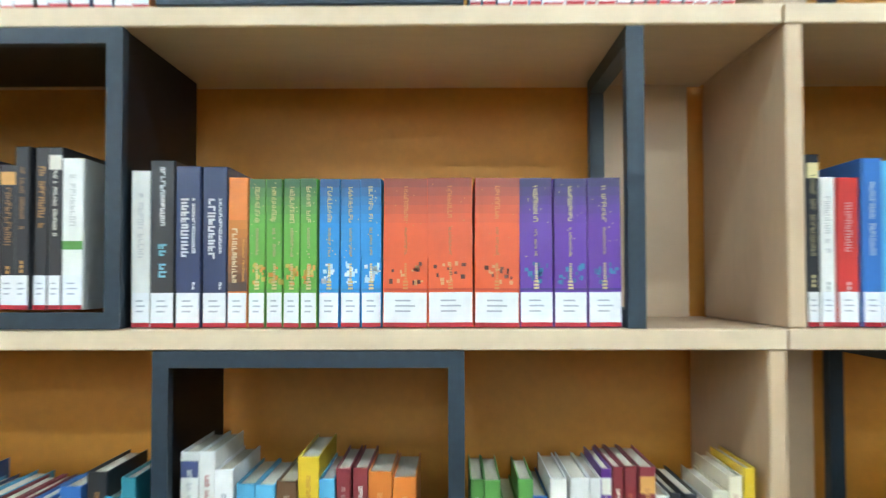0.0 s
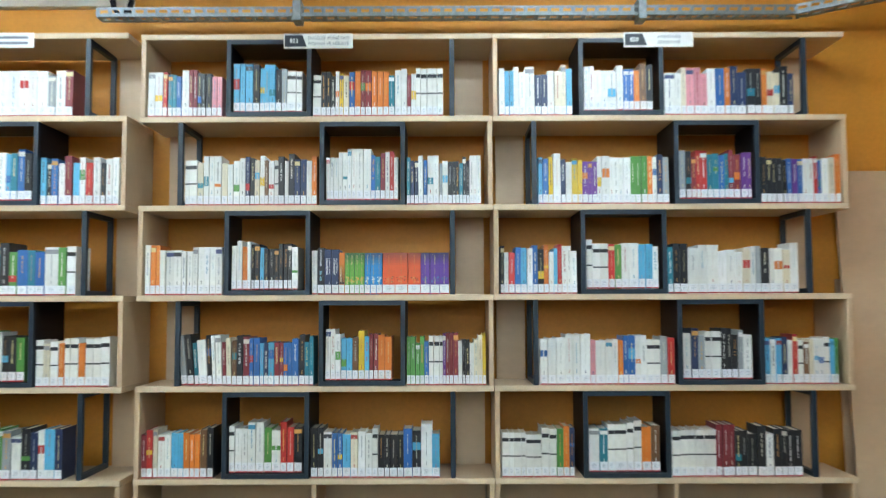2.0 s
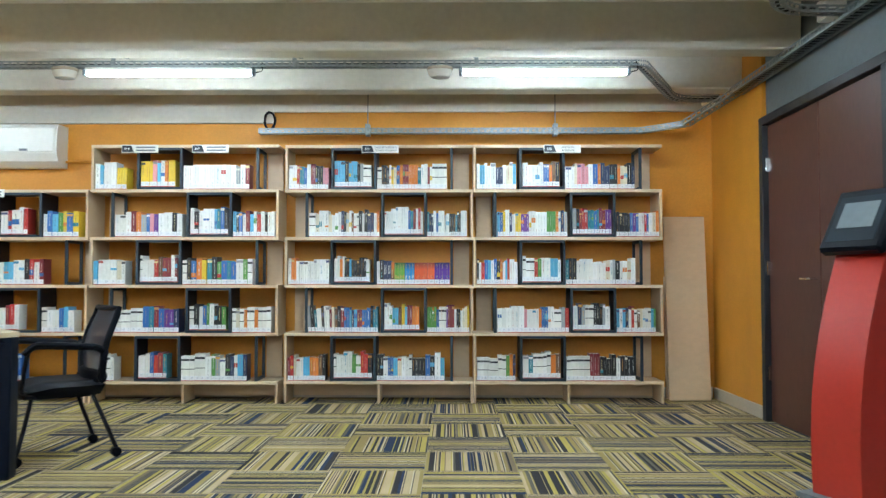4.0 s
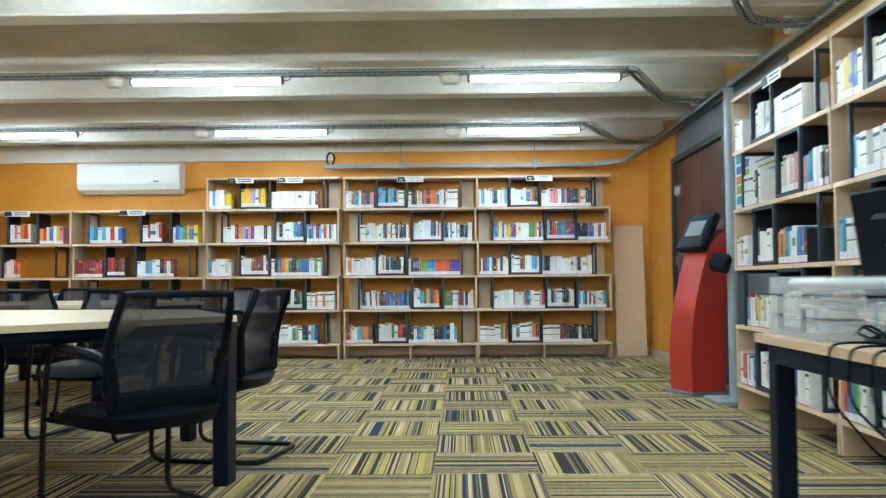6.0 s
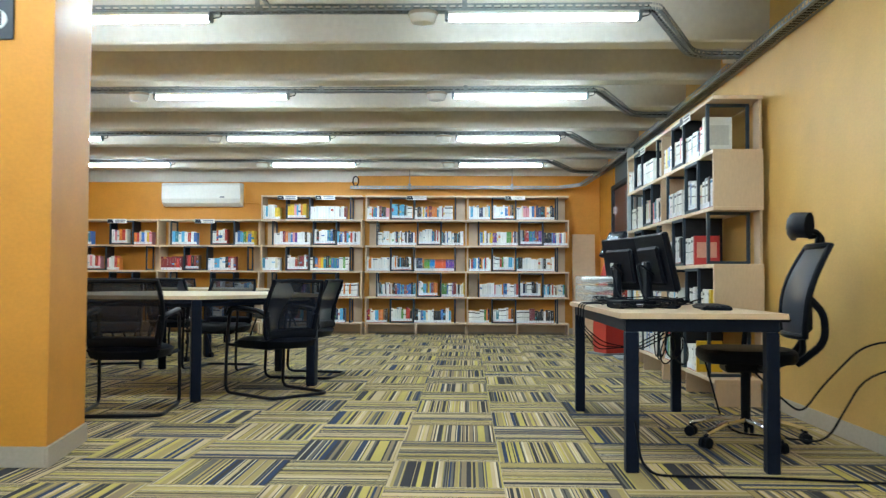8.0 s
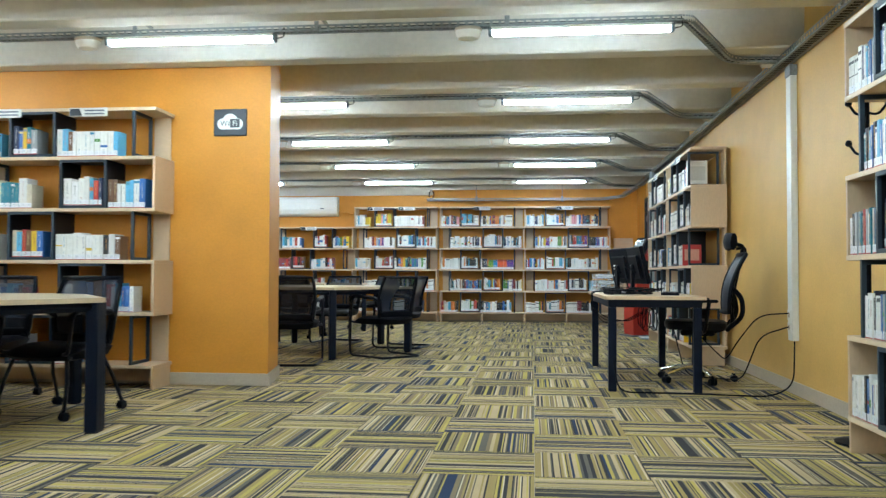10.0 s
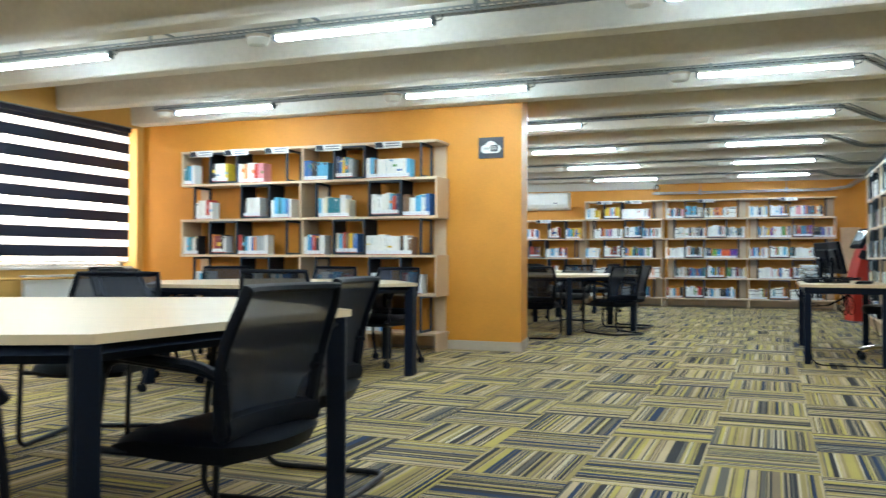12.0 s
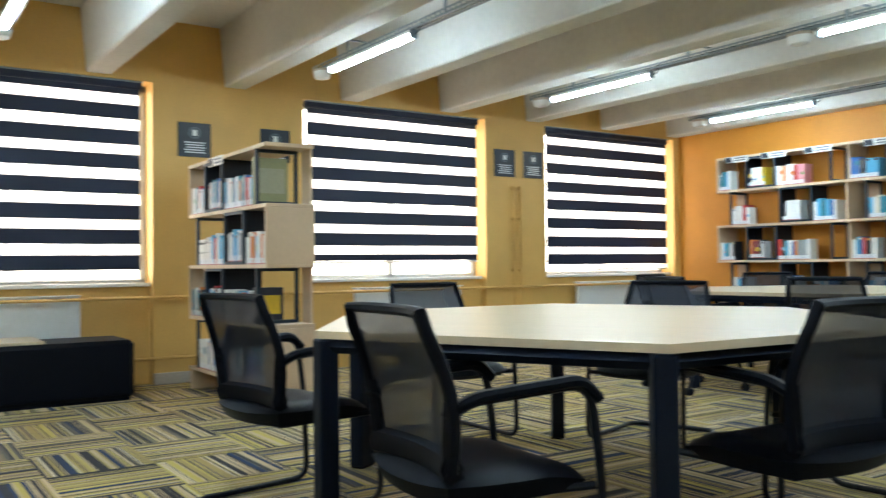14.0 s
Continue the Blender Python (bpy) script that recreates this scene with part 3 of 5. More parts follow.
# air conditioner --------------------------------------------------------------
ac = thing("air_conditioner", pose(-4.50, YB, 2.0), "white wall-mounted split air conditioner", "air conditioner")
prof = [(-0.0, 0.0), (-0.10, 0.0), (-0.185, 0.045), (-0.215, 0.11), (-0.215, 0.33), (-0.19, 0.365), (0.0, 0.37)]
sh = Shape().prism(prof, 0, 1.25)
sh.v = [(p[2], p[0], p[1]) for p in sh.v]
part("body", sh, PLASTICW, ac)
part("front_panel", Shape().box(0.02, 1.23, -0.222, -0.214, 0.12, 0.335, r=0.004), PLASTICW, ac, "glossy front panel")
part("louvre", Shape().box(0.06, 1.19, -0.205, -0.12, 0.018, 0.028).turned(pose(0, 0, 0.02, -22, 0, 0)), PLASTICW, ac, "air outlet flap")
part("display", Shape().box(0.93, 1.0, -0.224, -0.2215, 0.13, 0.15), INK, ac, "small grey mark")
part("pipe", Shape().tube(rounded([(1.24, -0.03, 0.06), (1.45, -0.02, 0.06), (1.62, -0.02, 0.02)], 0.03), 0.012, 8), ORANGE, ac, "painted pipe", smooth=True)

# bookshelves ------------------------------------------------------------------
def bookshelf(m, label, group, boards=5, odd_top=True, sign=0):
    """A staggered unit: each level has one wooden side, one steel hoop and one steel box."""
    u = thing("bookshelf", m, label, "bookshelf", group)
    tops = LEVELS[:boards] + [LEVELS[boards] - 0.0 if boards < 5 else TOP]
    for i, z in enumerate(tops):
        t = BOARD
        part("board", Shape().box(0.001, BW - 0.001, 0, BD, z - t, z, r=0.0025), WOOD, u)
        part("edge_band", Shape().box(0.001, BW - 0.001, -0.002, 0.0005, z - t + 0.001, z - 0.001, r=0.0008), EDGE, u, "pale front edge band")
    for x in (0.0, BW / 2 - 0.011, BW - 0.023):
        part("foot", Shape().box(x + 0.001, x + 0.022, 0.004, BD - 0.03, 0, LEVELS[0] - BOARD, r=0.002), WOOD, u)
    part("kick_panel", Shape().box(0.03, BW - 0.03, BD - 0.05, BD - 0.035, 0.03, LEVELS[0] - BOARD), WOOD, u)
    for i in range(boards):
        z0, z1 = tops[i], tops[i + 1] - BOARD
        odd = ((boards - 1 - i) % 2 == 0) == odd_top
        px = 0.001 if odd else BW - 0.023
        part("side_panel", Shape().box(px, px + 0.022, 0.0, BD, z0, z1, r=0.002), WOOD, u)
        hx = 1.382 if odd else 0.172
        a = 0.022
        hoop = Shape().ring(0.002, BD - 0.04, z0, z1, -hx - a, -hx, a)
        hoop.v = [(-p[1], p[0], p[2]) for p in hoop.v]
        part("steel_hoop", hoop, STEEL, u, "dark steel hoop")
        bx = 1.41 if odd else 0.03
        part("back_panel", Shape().box(bx, bx + 0.135, BD - 0.018, BD - 0.002, z0, z1), WOOD, u, "narrow wooden back board")
        b0 = 0.386 if odd else 0.805
        b1 = b0 + 0.377
        st = part("steel_box", Shape().ring(b0, b1, z0 + 0.001, z1 - 0.001, 0.014, BD - 0.045, 0.004), STEELIN, u, "black sheet steel box insert")
        part("steel_rim", Shape().ring(b0 - 0.001, b1 + 0.001, z0 + 0.0005, z1 - 0.0005, -0.005, 0.0145, 0.020), STEEL, st, "blue-black front rim")
    return u


GROUPS = {"back": "bookshelves along the orange wall", "side": "bookshelves along the side wall", "partition": "bookshelves on the partition", "low": "low bookshelves along the orange wall"}
S_TALL = "tall maple laminate bookshelf with dark steel boxes, full of books"
S_LOW = "lower maple laminate bookshelf with dark steel boxes, full of books"
UNITS = []


def place(key, m, boards=5, odd_top=True, label=S_TALL, group="back"):
    bookshelf(m, label, GROUPS[group], boards, odd_top)
    UNITS.append((key, m, boards, odd_top))


place("B", pose(-1.247, 0.030, 0))
place("C", pose(0.327, 0.030, 0))
place("A", pose(-2.865, 0.000, 0))
place("E1", pose(-4.46, 0.010, 0), 4, False, S_LOW, "low")
place("E2", pose(-6.05, 0.010, 0), 4, False, S_LOW, "low")
place("F1", pose(2.04, -4.01, 0, 0, 0, -90), group="side")
place("F2", pose(2.04, -5.60, 0, 0, 0, -90), group="side")
place("G1", pose(2.055, -11.30, 0, 0, 0, -90), group="side")
place("G2", pose(2.055, -12.875, 0, 0, 0, -90), group="side")
place("D2", pose(-3.935, -9.575, 0), group="partition")
place("D1", pose(-5.51, -9.575, 0), group="partition")
place("H", pose(-5.97, -15.54, 0), 4, True, "low maple bookshelf standing out from the window wall", "partition")

# books --------------------------------------------------------------------------
INKS = {
    "w": (0.80, 0.80, 0.77), "c": (0.70, 0.63, 0.48), "b": (0.03, 0.14, 0.42), "s": (0.10, 0.42, 0.66), "n": (0.02, 0.035, 0.10),
    "k": (0.015, 0.016, 0.02), "r": (0.50, 0.035, 0.03), "o": (0.72, 0.20, 0.03), "g": (0.09, 0.28, 0.06), "t": (0.02, 0.20, 0.27),
    "y": (0.75, 0.50, 0.03), "p": (0.14, 0.04, 0.26), "m": (0.23, 0.03, 0.04), "i": (0.70, 0.28, 0.32), "e": (0.33, 0.36, 0.38),
    "j": (0.16, 0.08, 0.04), "z": (0.80, 0.79, 0.75)}
WORDS = {"w": "white", "c": "cream", "b": "blue", "s": "sky blue", "n": "navy", "k": "black", "r": "red", "o": "orange", "g": "green", "t": "teal",
         "y": "yellow", "p": "purple", "m": "maroon", "i": "pink", "e": "grey", "j": "brown", "z": "black-banded white"}
ROWS = {
    "B": ["mrcwwssooojk|zwwwwgwrrk|kkwbbscwwzkkkkbkws", "ektwkwwmcjkmbbsnsmmbbbktt|wwwssjysmmoo|ggggbzzzpmmmwkkwccy",
          "woowwwwwwwwww|wwowkkskkkkkkw|", "zzcwwwcwwwnkcwjwzkwknnwo|wwwwwwwwwbtmwrw|tnnwbwwewkkktkkwww",
          "wwrttbwmmkkkii|ssskssskezz|zkkkwycbommoootwwmwzzzzz"],
    "C": ["zzzzzzzzgon|wtzzzzoj|zzzzzmmmkkkkwkkkk", "wwwwwwiwwwobbwwzzer|wnezzkkkew|swsnwrzjcwwzsg",
          "kwrbswbkowsrwww|zzzrgwwssw|tkkwwwwwwcwekwwcw", "sbywnwyypppwwwwwwgggowne|ekmrrttbtmmpp|kkkkkbpbwwrbwco",
          "wsswwwnnwccs|wwwwwwbbojk|wwciiiwbonnkkocckn"],
    "A": ["wwzw|wwbrmt|zzzzwgewknwsn", "zzzzzbtmbppn|zkwbgwkkg|zczozzozzz", "swwwcw|zwwrjmmwm|zkboytkgbtbwgz",
          "wwwmoebipwwkw|wkwwwstbk|skbwmswrwkww", "wswwyy|yyyiswoyy|wwwwwwwwwwewm"],
    "E1": ["wsbwrc|wwmk|wszwwb", "swwbrw|wmrw|zwwbsw", "mmmmmmrm|mrkmj|wwsswwkrwm", "stwswrwb|wrwwr|wbsgyby"],
    "E2": ["wzwsk|wbwr|wwzks", "wwbzr|swwk|wzwwb", "swkbkw|wwiwri|iwwro", "cwiotstb|wiworc|orcbwyi"],
    "F1": ["wrrwbwb|wzczwb|wwbzbwwz", "srwwtyccewzw|zwzcw|wzbwzz", "wzrzw|kwwzw|ojotswwsbbk", "zzzzzkz|ccwici|istwwkkn", "zwww|zwwew|wwzzzzzz"],
    "F2": ["rbtgwz|wwwz|wwwzww", "zwwszwz|zzww|wzwzy", "stzzwz|zwzk|zwzwz", "swzezzwzzz|zbzzzi|czzezkw", "zcyebz|czzziz|jzzzezzenrz"],
    "D1": ["wkstw|wsbw|wkrw", "wsbtw|kwbw|wswbbk", "wstwk|ommkw|rkswboeew", "wwwwrw|kwwww|wstsbw", "ttsw|kwwy|wcowwrii"],
    "D2": ["wsbw|ksw|wwtb", "swwbsbjr|wwkb|rwsbbw", "wsbrkw|csrjyb|wwwwwwwwkwj", "swcttttwc|wwwwsrn|jjwwsswb", "bbkksss|nbyte|wsjwwwwwwws"],
    "G": "sbwktwebcsnrwtbwek",
    "D": "wwswcwtwbwwyokwnwswrwj",
    "H": "oswwbkwrswte"}
rng = random.Random(7)


def book_spec(letter):
    big = letter in "wz" and rng.random() < 0.3
    w = rng.uniform(0.017, 0.030) if not big else rng.uniform(0.026, 0.042)
    h = rng.uniform(0.182, 0.222) + (0.012 if rng.random() < 0.12 else 0)
    return letter, w, h, rng.uniform(0.128, 0.158)


def cover_shape(sp, w, h, d, ink, vary=1.0):
    t = 0.0018
    j = 1 + vary * (0.24 * rng.random() - 0.12)
    ink = tuple(min(0.85, c * j) for c in ink)
    sp.box(0, t, 0.001, d, 0, h, ink).box(w - t, w, 0.001, d, 0, h, ink)
    sp.box(0.0004, w - 0.0004, -0.0012, 0.0016, 0, h, ink, r=0.0009)
    return sp


def pages_shape(sp, w, h, d):
    t = 0.0018
    return sp.box(t, w - t, 0.002, d - 0.004, 0.002, h - 0.004, (0.66, 0.60, 0.49))


def label_shape(sp, w, h=0.043):
    sp.box(0.0012, w - 0.0012, -0.0020, -0.0012, 0.006, h, (0.80, 0.82, 0.85))
    sp.box(0.0012, w - 0.0012, -0.0021, -0.0012, 0.0005, 0.006, (0.45, 0.015, 0.025))
    k = max(1, int(w / 0.011))
    for i in range(3):
        z = h - 0.010 - i * 0.0065
        sp.box(w * 0.28, w * (0.62 + 0.1 * (i % 2)), -0.0023, -0.0019, z - 0.0010, z + 0.0010, (0.40, 0.43, 0.50))
    return sp


def print_shape(sp, letter, w, h, fine=False):
    """Bands and title marks on a spine."""
    dark = letter in "bnkrgtpmjoe"
    y0, y1 = -0.0017, -0.0011
    mark = rng.choice([(0.75, 0.72, 0.62), (0.72, 0.60, 0.30), (0.80, 0.80, 0.80), (0.70, 0.35, 0.10)]) if dark else rng.choice(
        [(0.05, 0.05, 0.06), (0.06, 0.08, 0.2), (0.4, 0.06, 0.05), (0.3, 0.3, 0.32), (0.05, 0.25, 0.4)])
    if letter == "z":
        for z0, z1 in ((0.80, 0.88), (0.46, 0.49)):
            sp.box(0.0008, w - 0.0008, y0, y1, h * z0, h * z1, (0.02, 0.022, 0.03))
        return sp
    r = rng.random()
    if r < 0.14:
        c2 = INKS[rng.choice("sbotrgy")]
        a = rng.uniform(0.30, 0.62)
        sp.box(0.0008, w - 0.0008, y0, y1, h * a, h * (a + rng.uniform(0.05, 0.22)), c2)
    if r > 0.86:
        sp.box(0.0008, w - 0.0008, y0, y1, h * 0.86, h * 0.95, mark)
    cx, tw = w * 0.5, min(0.0056, w * 0.26)
    z = h * rng.uniform(0.84, 0.92)
    end = h * rng.uniform(0.36, 0.52)
    faint = (rng.choice([0.12, 0.25, 0.45, 0.85]) if not dark else rng.choice([0.35, 0.6, 0.95]))
    ink = tuple(INKS[letter][i] * (1 - faint) + mark[i] * faint for i in range(3))
    if fine:
        glyphs(sp, cx, z, end, tw * rng.uniform(0.9, 1.5), ink, 0.25, y0 - 0.0002, 0.14)
    else:
        while z > end:
            ln = rng.uniform(0.0035, 0.0085)
            sp.box(cx - tw / 2, cx + tw / 2 * rng.uniform(0.4, 1), y0 - 0.0002, y1, z - ln, z, ink)
            z -= ln + rng.choice([0.0014, 0.0014, 0.0014, 0.006])
    if rng.random() < 0.6:
        z = h * 0.30
        while z > h * 0.24:
            sp.box(cx - tw * 0.3, cx + tw * 0.3, y0 - 0.0002, y1, z - 0.004, z, mark)
            z -= 0.0055
    return sp


def glyphs(sp, x, top, low, size, ink, weight=0.24, y0=-0.0017, gap=0.10):
    """A line of unreadable letters that runs down a spine: a few strokes in each cell."""
    z = top
    while z - size > low:
        if rng.random() < gap:
            z -= size * 0.8
            continue
        t, hh, hw = size * weight, size * rng.uniform(0.62, 0.86), size * rng.uniform(0.42, 0.56)
        side = rng.choice((-1, 1))
        sp.box(x - hw, x + hw, y0, -0.0012, z - t, z, ink)
        kind = rng.random()
        if kind < 0.7:
            sp.box(x - hw, x + hw * rng.uniform(0.3, 1), y0, -0.0012, z - hh, z - hh + t, ink)
        if kind > 0.3:
            e = x + side * hw - (t if side > 0 else 0)
            sp.box(e, e + t, y0, -0.0012, z - hh, z, ink)
        if kind > 0.8:
            sp.box(x - t / 2, x + t / 2, y0, -0.0012, z - hh, z, ink)
        z -= hh + size * 0.16
    return sp


def bold_print(sp, kind, w, h):
    """Large titles on three thick spines."""
    white, cyan = (0.78, 0.79, 0.80), (0.25, 0.60, 0.72)
    rows = {"K": [(0.96, 0.60, 0.0070, white), (0.50, 0.26, 0.0110, cyan)], "N": [(0.80, 0.40, 0.0105, white), (0.80, 0.44, 0.0045, white), (0.28, 0.22, 0.004, white)],
            "O": [(0.66, 0.26, 0.0070, (0.75, 0.62, 0.40)), (0.60, 0.30, 0.003, (0.70, 0.30, 0.05))]}[kind]
    if kind == "O":
        for k in range(8):
            f = k / 7
            sp.box(0.0006, w - 0.0006, -0.0014, -0.0011, 0.045 + k * 0.011, 0.056 + k * 0.011, (0.06 + 0.50 * f, 0.03 + 0.15 * f, 0.02))
    for n, (a, e, tw, ink) in enumerate(rows):
        off = (-0.004 if n == 0 else 0.007) if kind in "NO" else 0.0
        glyphs(sp, w * 0.5 + off, h * a, h * e, tw * 0.9, ink, 0.26)
    return sp


BASES = {"g": (0.11, 0.36, 0.04), "s": (0.005, 0.25, 0.62), "o": (0.72, 0.095, 0.018), "p": (0.115, 0.025, 0.31)}


def series_print(sp, kind, w, h):
    """The printed spines of the long coloured series."""
    gold, top = (0.66, 0.52, 0.24), {"g": (0.02, 0.07, 0.03), "s": (0.01, 0.05, 0.14), "o": (0.20, 0.03, 0.015), "p": (0.015, 0.012, 0.07)}[kind]
    base = BASES[kind]
    lowc = {"g": (0.10, 0.32, 0.05), "s": (0.01, 0.20, 0.48), "o": (0.55, 0.05, 0.01), "p": (0.05, 0.02, 0.20)}[kind]
    n = 9
    for i in range(n):
        f = min(1.0, (i + 0.6) / n * 1.7)
        c = tuple(base[k] * f + top[k] * (1 - f) for k in range(3))
        z1 = h - i * 0.011
        sp.box(0.0006, w - 0.0006, -0.0014, -0.0011, z1 - 0.011, z1, c)
    cx = w * 0.5
    ink = gold if kind != "o" else (0.62, 0.20, 0.05)
    glyphs(sp, cx, h - 0.010, h - 0.056, 0.0056, ink, 0.20, gap=0.06)
    glyphs(sp, cx, h - 0.061, h - 0.098, 0.0034, tuple(0.7 * c for c in ink), 0.26)
    z = h - 0.105
    while z > h - 0.128:
        sp.box(cx - 0.0015, cx + 0.0015, -0.0017, -0.0012, z - 0.002, z, ink)
        z -= 0.003
    pic = {"g": [(0.75, 0.30, 0.05), (0.60, 0.45, 0.08)], "s": [(0.55, 0.75, 0.85), (0.75, 0.85, 0.9)], "o": [(0.10, 0.02, 0.01), (0.65, 0.30, 0.12)], "p": [(0.03, 0.20, 0.36), (0.04, 0.10, 0.26)]}[kind]
    for k in range(14):
        x = w * rng.uniform(0.12, 0.8)
        z = h - rng.uniform(0.108, 0.132)
        sp.box(x, x + rng.uniform(0.002, 0.006), -0.0016, -0.0012, z, z + rng.uniform(0.002, 0.007), pic[k % 2])
    sp.box(0.0006, w - 0.0006, -0.0015, -0.0011, 0.045, h - 0.136, lowc)
    for k in range(3):
        sp.box(cx - 0.003, cx + 0.003, -0.0017, -0.0012, 0.047 + 0.004 * k, 0.0495 + 0.004 * k, ink)
    for k in range(8):
        x, z = w * rng.uniform(0.1, 0.85), h - rng.uniform(0.005, 0.1)
        sp.box(x, x + 0.0012, -0.0016, -0.0012, z, z + 0.0012, ink)
    return sp


def single_book(m, letter, w, h, d, series=""):
    ob = part("book", cover_shape(Shape(), w, h, d, BASES.get(series, INKS[letter]), 0.0 if series else 1.0), PRINT, tint=True)
    ob.matrix_basis = m
    what = "paperback of a matching series" if series else "paperback with a white label"
    tagged(ob, "%s %s on a wooden shelf" % (WORDS[letter], what), "book", "books on the long shelves")
    part("page_block", pages_shape(Shape(), w, h, d), PAPER, ob, "cream page edges")
    pr = bold_print(Shape(), series, w, h) if series and series in "KNO" else series_print(Shape(), series, w, h) if series else print_shape(Shape(), letter, w, h, True)
    if pr.f:
        tagged(part("spine_print", pr, PRINT, ob, "printed marks on the spine", tint=True), kind="stuff")
    tagged(part("shelf_label", label_shape(Shape(), w), PRINT, ob, "white paper label with a red edge", tint=True), kind="stuff")
    return ob


def segments(odd):
    return [(0.030, 0.380), (0.412, 0.738), (0.770, 1.366)] if odd else [(0.202, 0.800), (0.831, 1.157), (1.190, 1.545)]


# the row with the long coloured series: letter, width, height, series
SERIES = [("w", 0.0245, 0.195, ""), ("k", 0.030, 0.207, "K"), ("n", 0.031, 0.200, "N"), ("n", 0.031, 0.200, "N"), ("o", 0.025, 0.186, "O")]
SERIES += [("g", 0.0208, 0.184, "g")] * 4 + [("s", 0.0255, 0.184, "s")] * 3 + [("o", 0.0555, 0.184, "o")] * 3 + [("p", 0.0412, 0.184, "p")] * 3


# large volumes at the open ends of some rows: width, height, depth, colours
ENDS = {("F2", 4): (0.05, 0.27, 0.20, (0.72, 0.70, 0.64), (0.55, 0.53, 0.48)), ("F2", 2): (0.03, 0.22, 0.19, (0.48, 0.03, 0.03), (0.60, 0.30, 0.22)),
        ("F2", 0): (0.03, 0.23, 0.19, (0.72, 0.45, 0.02), (0.25, 0.28, 0.12)), ("H", 3): (0.04, 0.32, 0.24, (0.33, 0.34, 0.17), (0.42, 0.42, 0.28)),
        ("H", 1): (0.04, 0.24, 0.2, (0.02, 0.02, 0.03), (0.70, 0.46, 0.03))}


def fill(key, m, boards, odd_top):
    stuff = Shape()
    for i in range(boards):
        odd = ((boards - 1 - i) % 2 == 0) == odd_top
        z0 = LEVELS[i]
        single = key in ("B", "C") and 1 <= i <= 3
        rows = ROWS.get(key) or ROWS[key[0]]
        segs = rows[i].split("|") if isinstance(rows, list) else None
        for s, (a, b) in enumerate(segments(odd)):
            zz = z0 + (0.023 if s == 1 else 0.001)
            if key == "B" and i == 2 and s == 2:
                specs = [(l, w, h, 0.14, q) for l, w, h, q in SERIES]
            else:
                if segs:
                    letters = segs[s]
                else:
                    letters = "".join(rng.choice(rows) for _ in range(30))
                    if rng.random() < 0.5:
                        q = rng.choice("wz")
                        letters = q * rng.randint(3, 8) + letters
                specs = [(*book_spec(l), "") for l in letters]
                space = b - a - rng.uniform(0.0, 0.035)
                if segs:
                    f = space / (sum(q[1] for q in specs) + 0.0009 * len(specs))
                    f = min(1.7, max(0.55, f))
                    specs = [(l, w * f, h, d, q) for l, w, h, d, q in specs]
                else:
                    got, cut = 0.0, []
                    for q in specs:
                        if got + q[1] > space:
                            break
                        got += q[1] + 0.0009
                        cut.append(q)
                    specs = cut
                # runs of one letter are volumes of one set
                for q in range(1, len(specs)):
                    if specs[q][0] == specs[q - 1][0] and rng.random() < 0.72:
                        specs[q] = (specs[q][0], specs[q][1], specs[q - 1][2], specs[q - 1][3], "")
            last = ENDS.get((key, i)) if s == 2 else None
            x = a
            lean_run = key == "B" and i == 1 and s == 0
            for n, (l, w, h, d, q) in enumerate(specs):
                front = 0.012 + rng.uniform(-0.002, 0.007) + (0.006 if s == 1 else 0)
                lean = rng.uniform(-0.5, 0.5)
                if lean_run and n < 9:
                    lean = -5.5 + 0.5 * n
                loc = Matrix.Translation((x, front, zz + abs(math.sin(radians(lean))) * w)) @ pose(0, 0, 0, 0, lean, 0)
                if single:
                    single_book(m @ loc, l, w, h, d, q)
                else:
                    one = cover_shape(Shape(), w, h, d, INKS[l])
                    pages_shape(one, w, h, d)
                    print_shape(one, l, w, h)
                    label_shape(one, w)
                    one.turned(loc)
                    n0 = len(stuff.v)
                    stuff.v += one.v
                    stuff.f += [tuple(n0 + v for v in f) for f in one.f]
                    stuff.c += one.c
                x += w + 0.0009 + (abs(math.tan(radians(lean))) * 0.004)
                if x > b - (0.06 if last else 0.012):
                    break
            if last:
                w, h, d, ink, ink2 = last
                one = Shape().box(x, x + w, 0.012, 0.012 + d, zz, zz + h, ink, r=0.002)
                one.box(x + w, x + w + 0.0008, 0.03, d - 0.01, zz + h * 0.25, zz + h * 0.78, ink2)
                n0 = len(stuff.v)
                stuff.v += one.v
                stuff.f += [tuple(n0 + v for v in f) for f in one.f]
                stuff.c += one.c
    if stuff.f:
        ob = part("shelved_books", stuff, PRINT, tint=True)
        ob.matrix_basis = m
        tagged(ob, "rows of mixed paperbacks with white shelf labels on a bookshelf", "books", kind="stuff")


for u in UNITS:
    fill(*u)

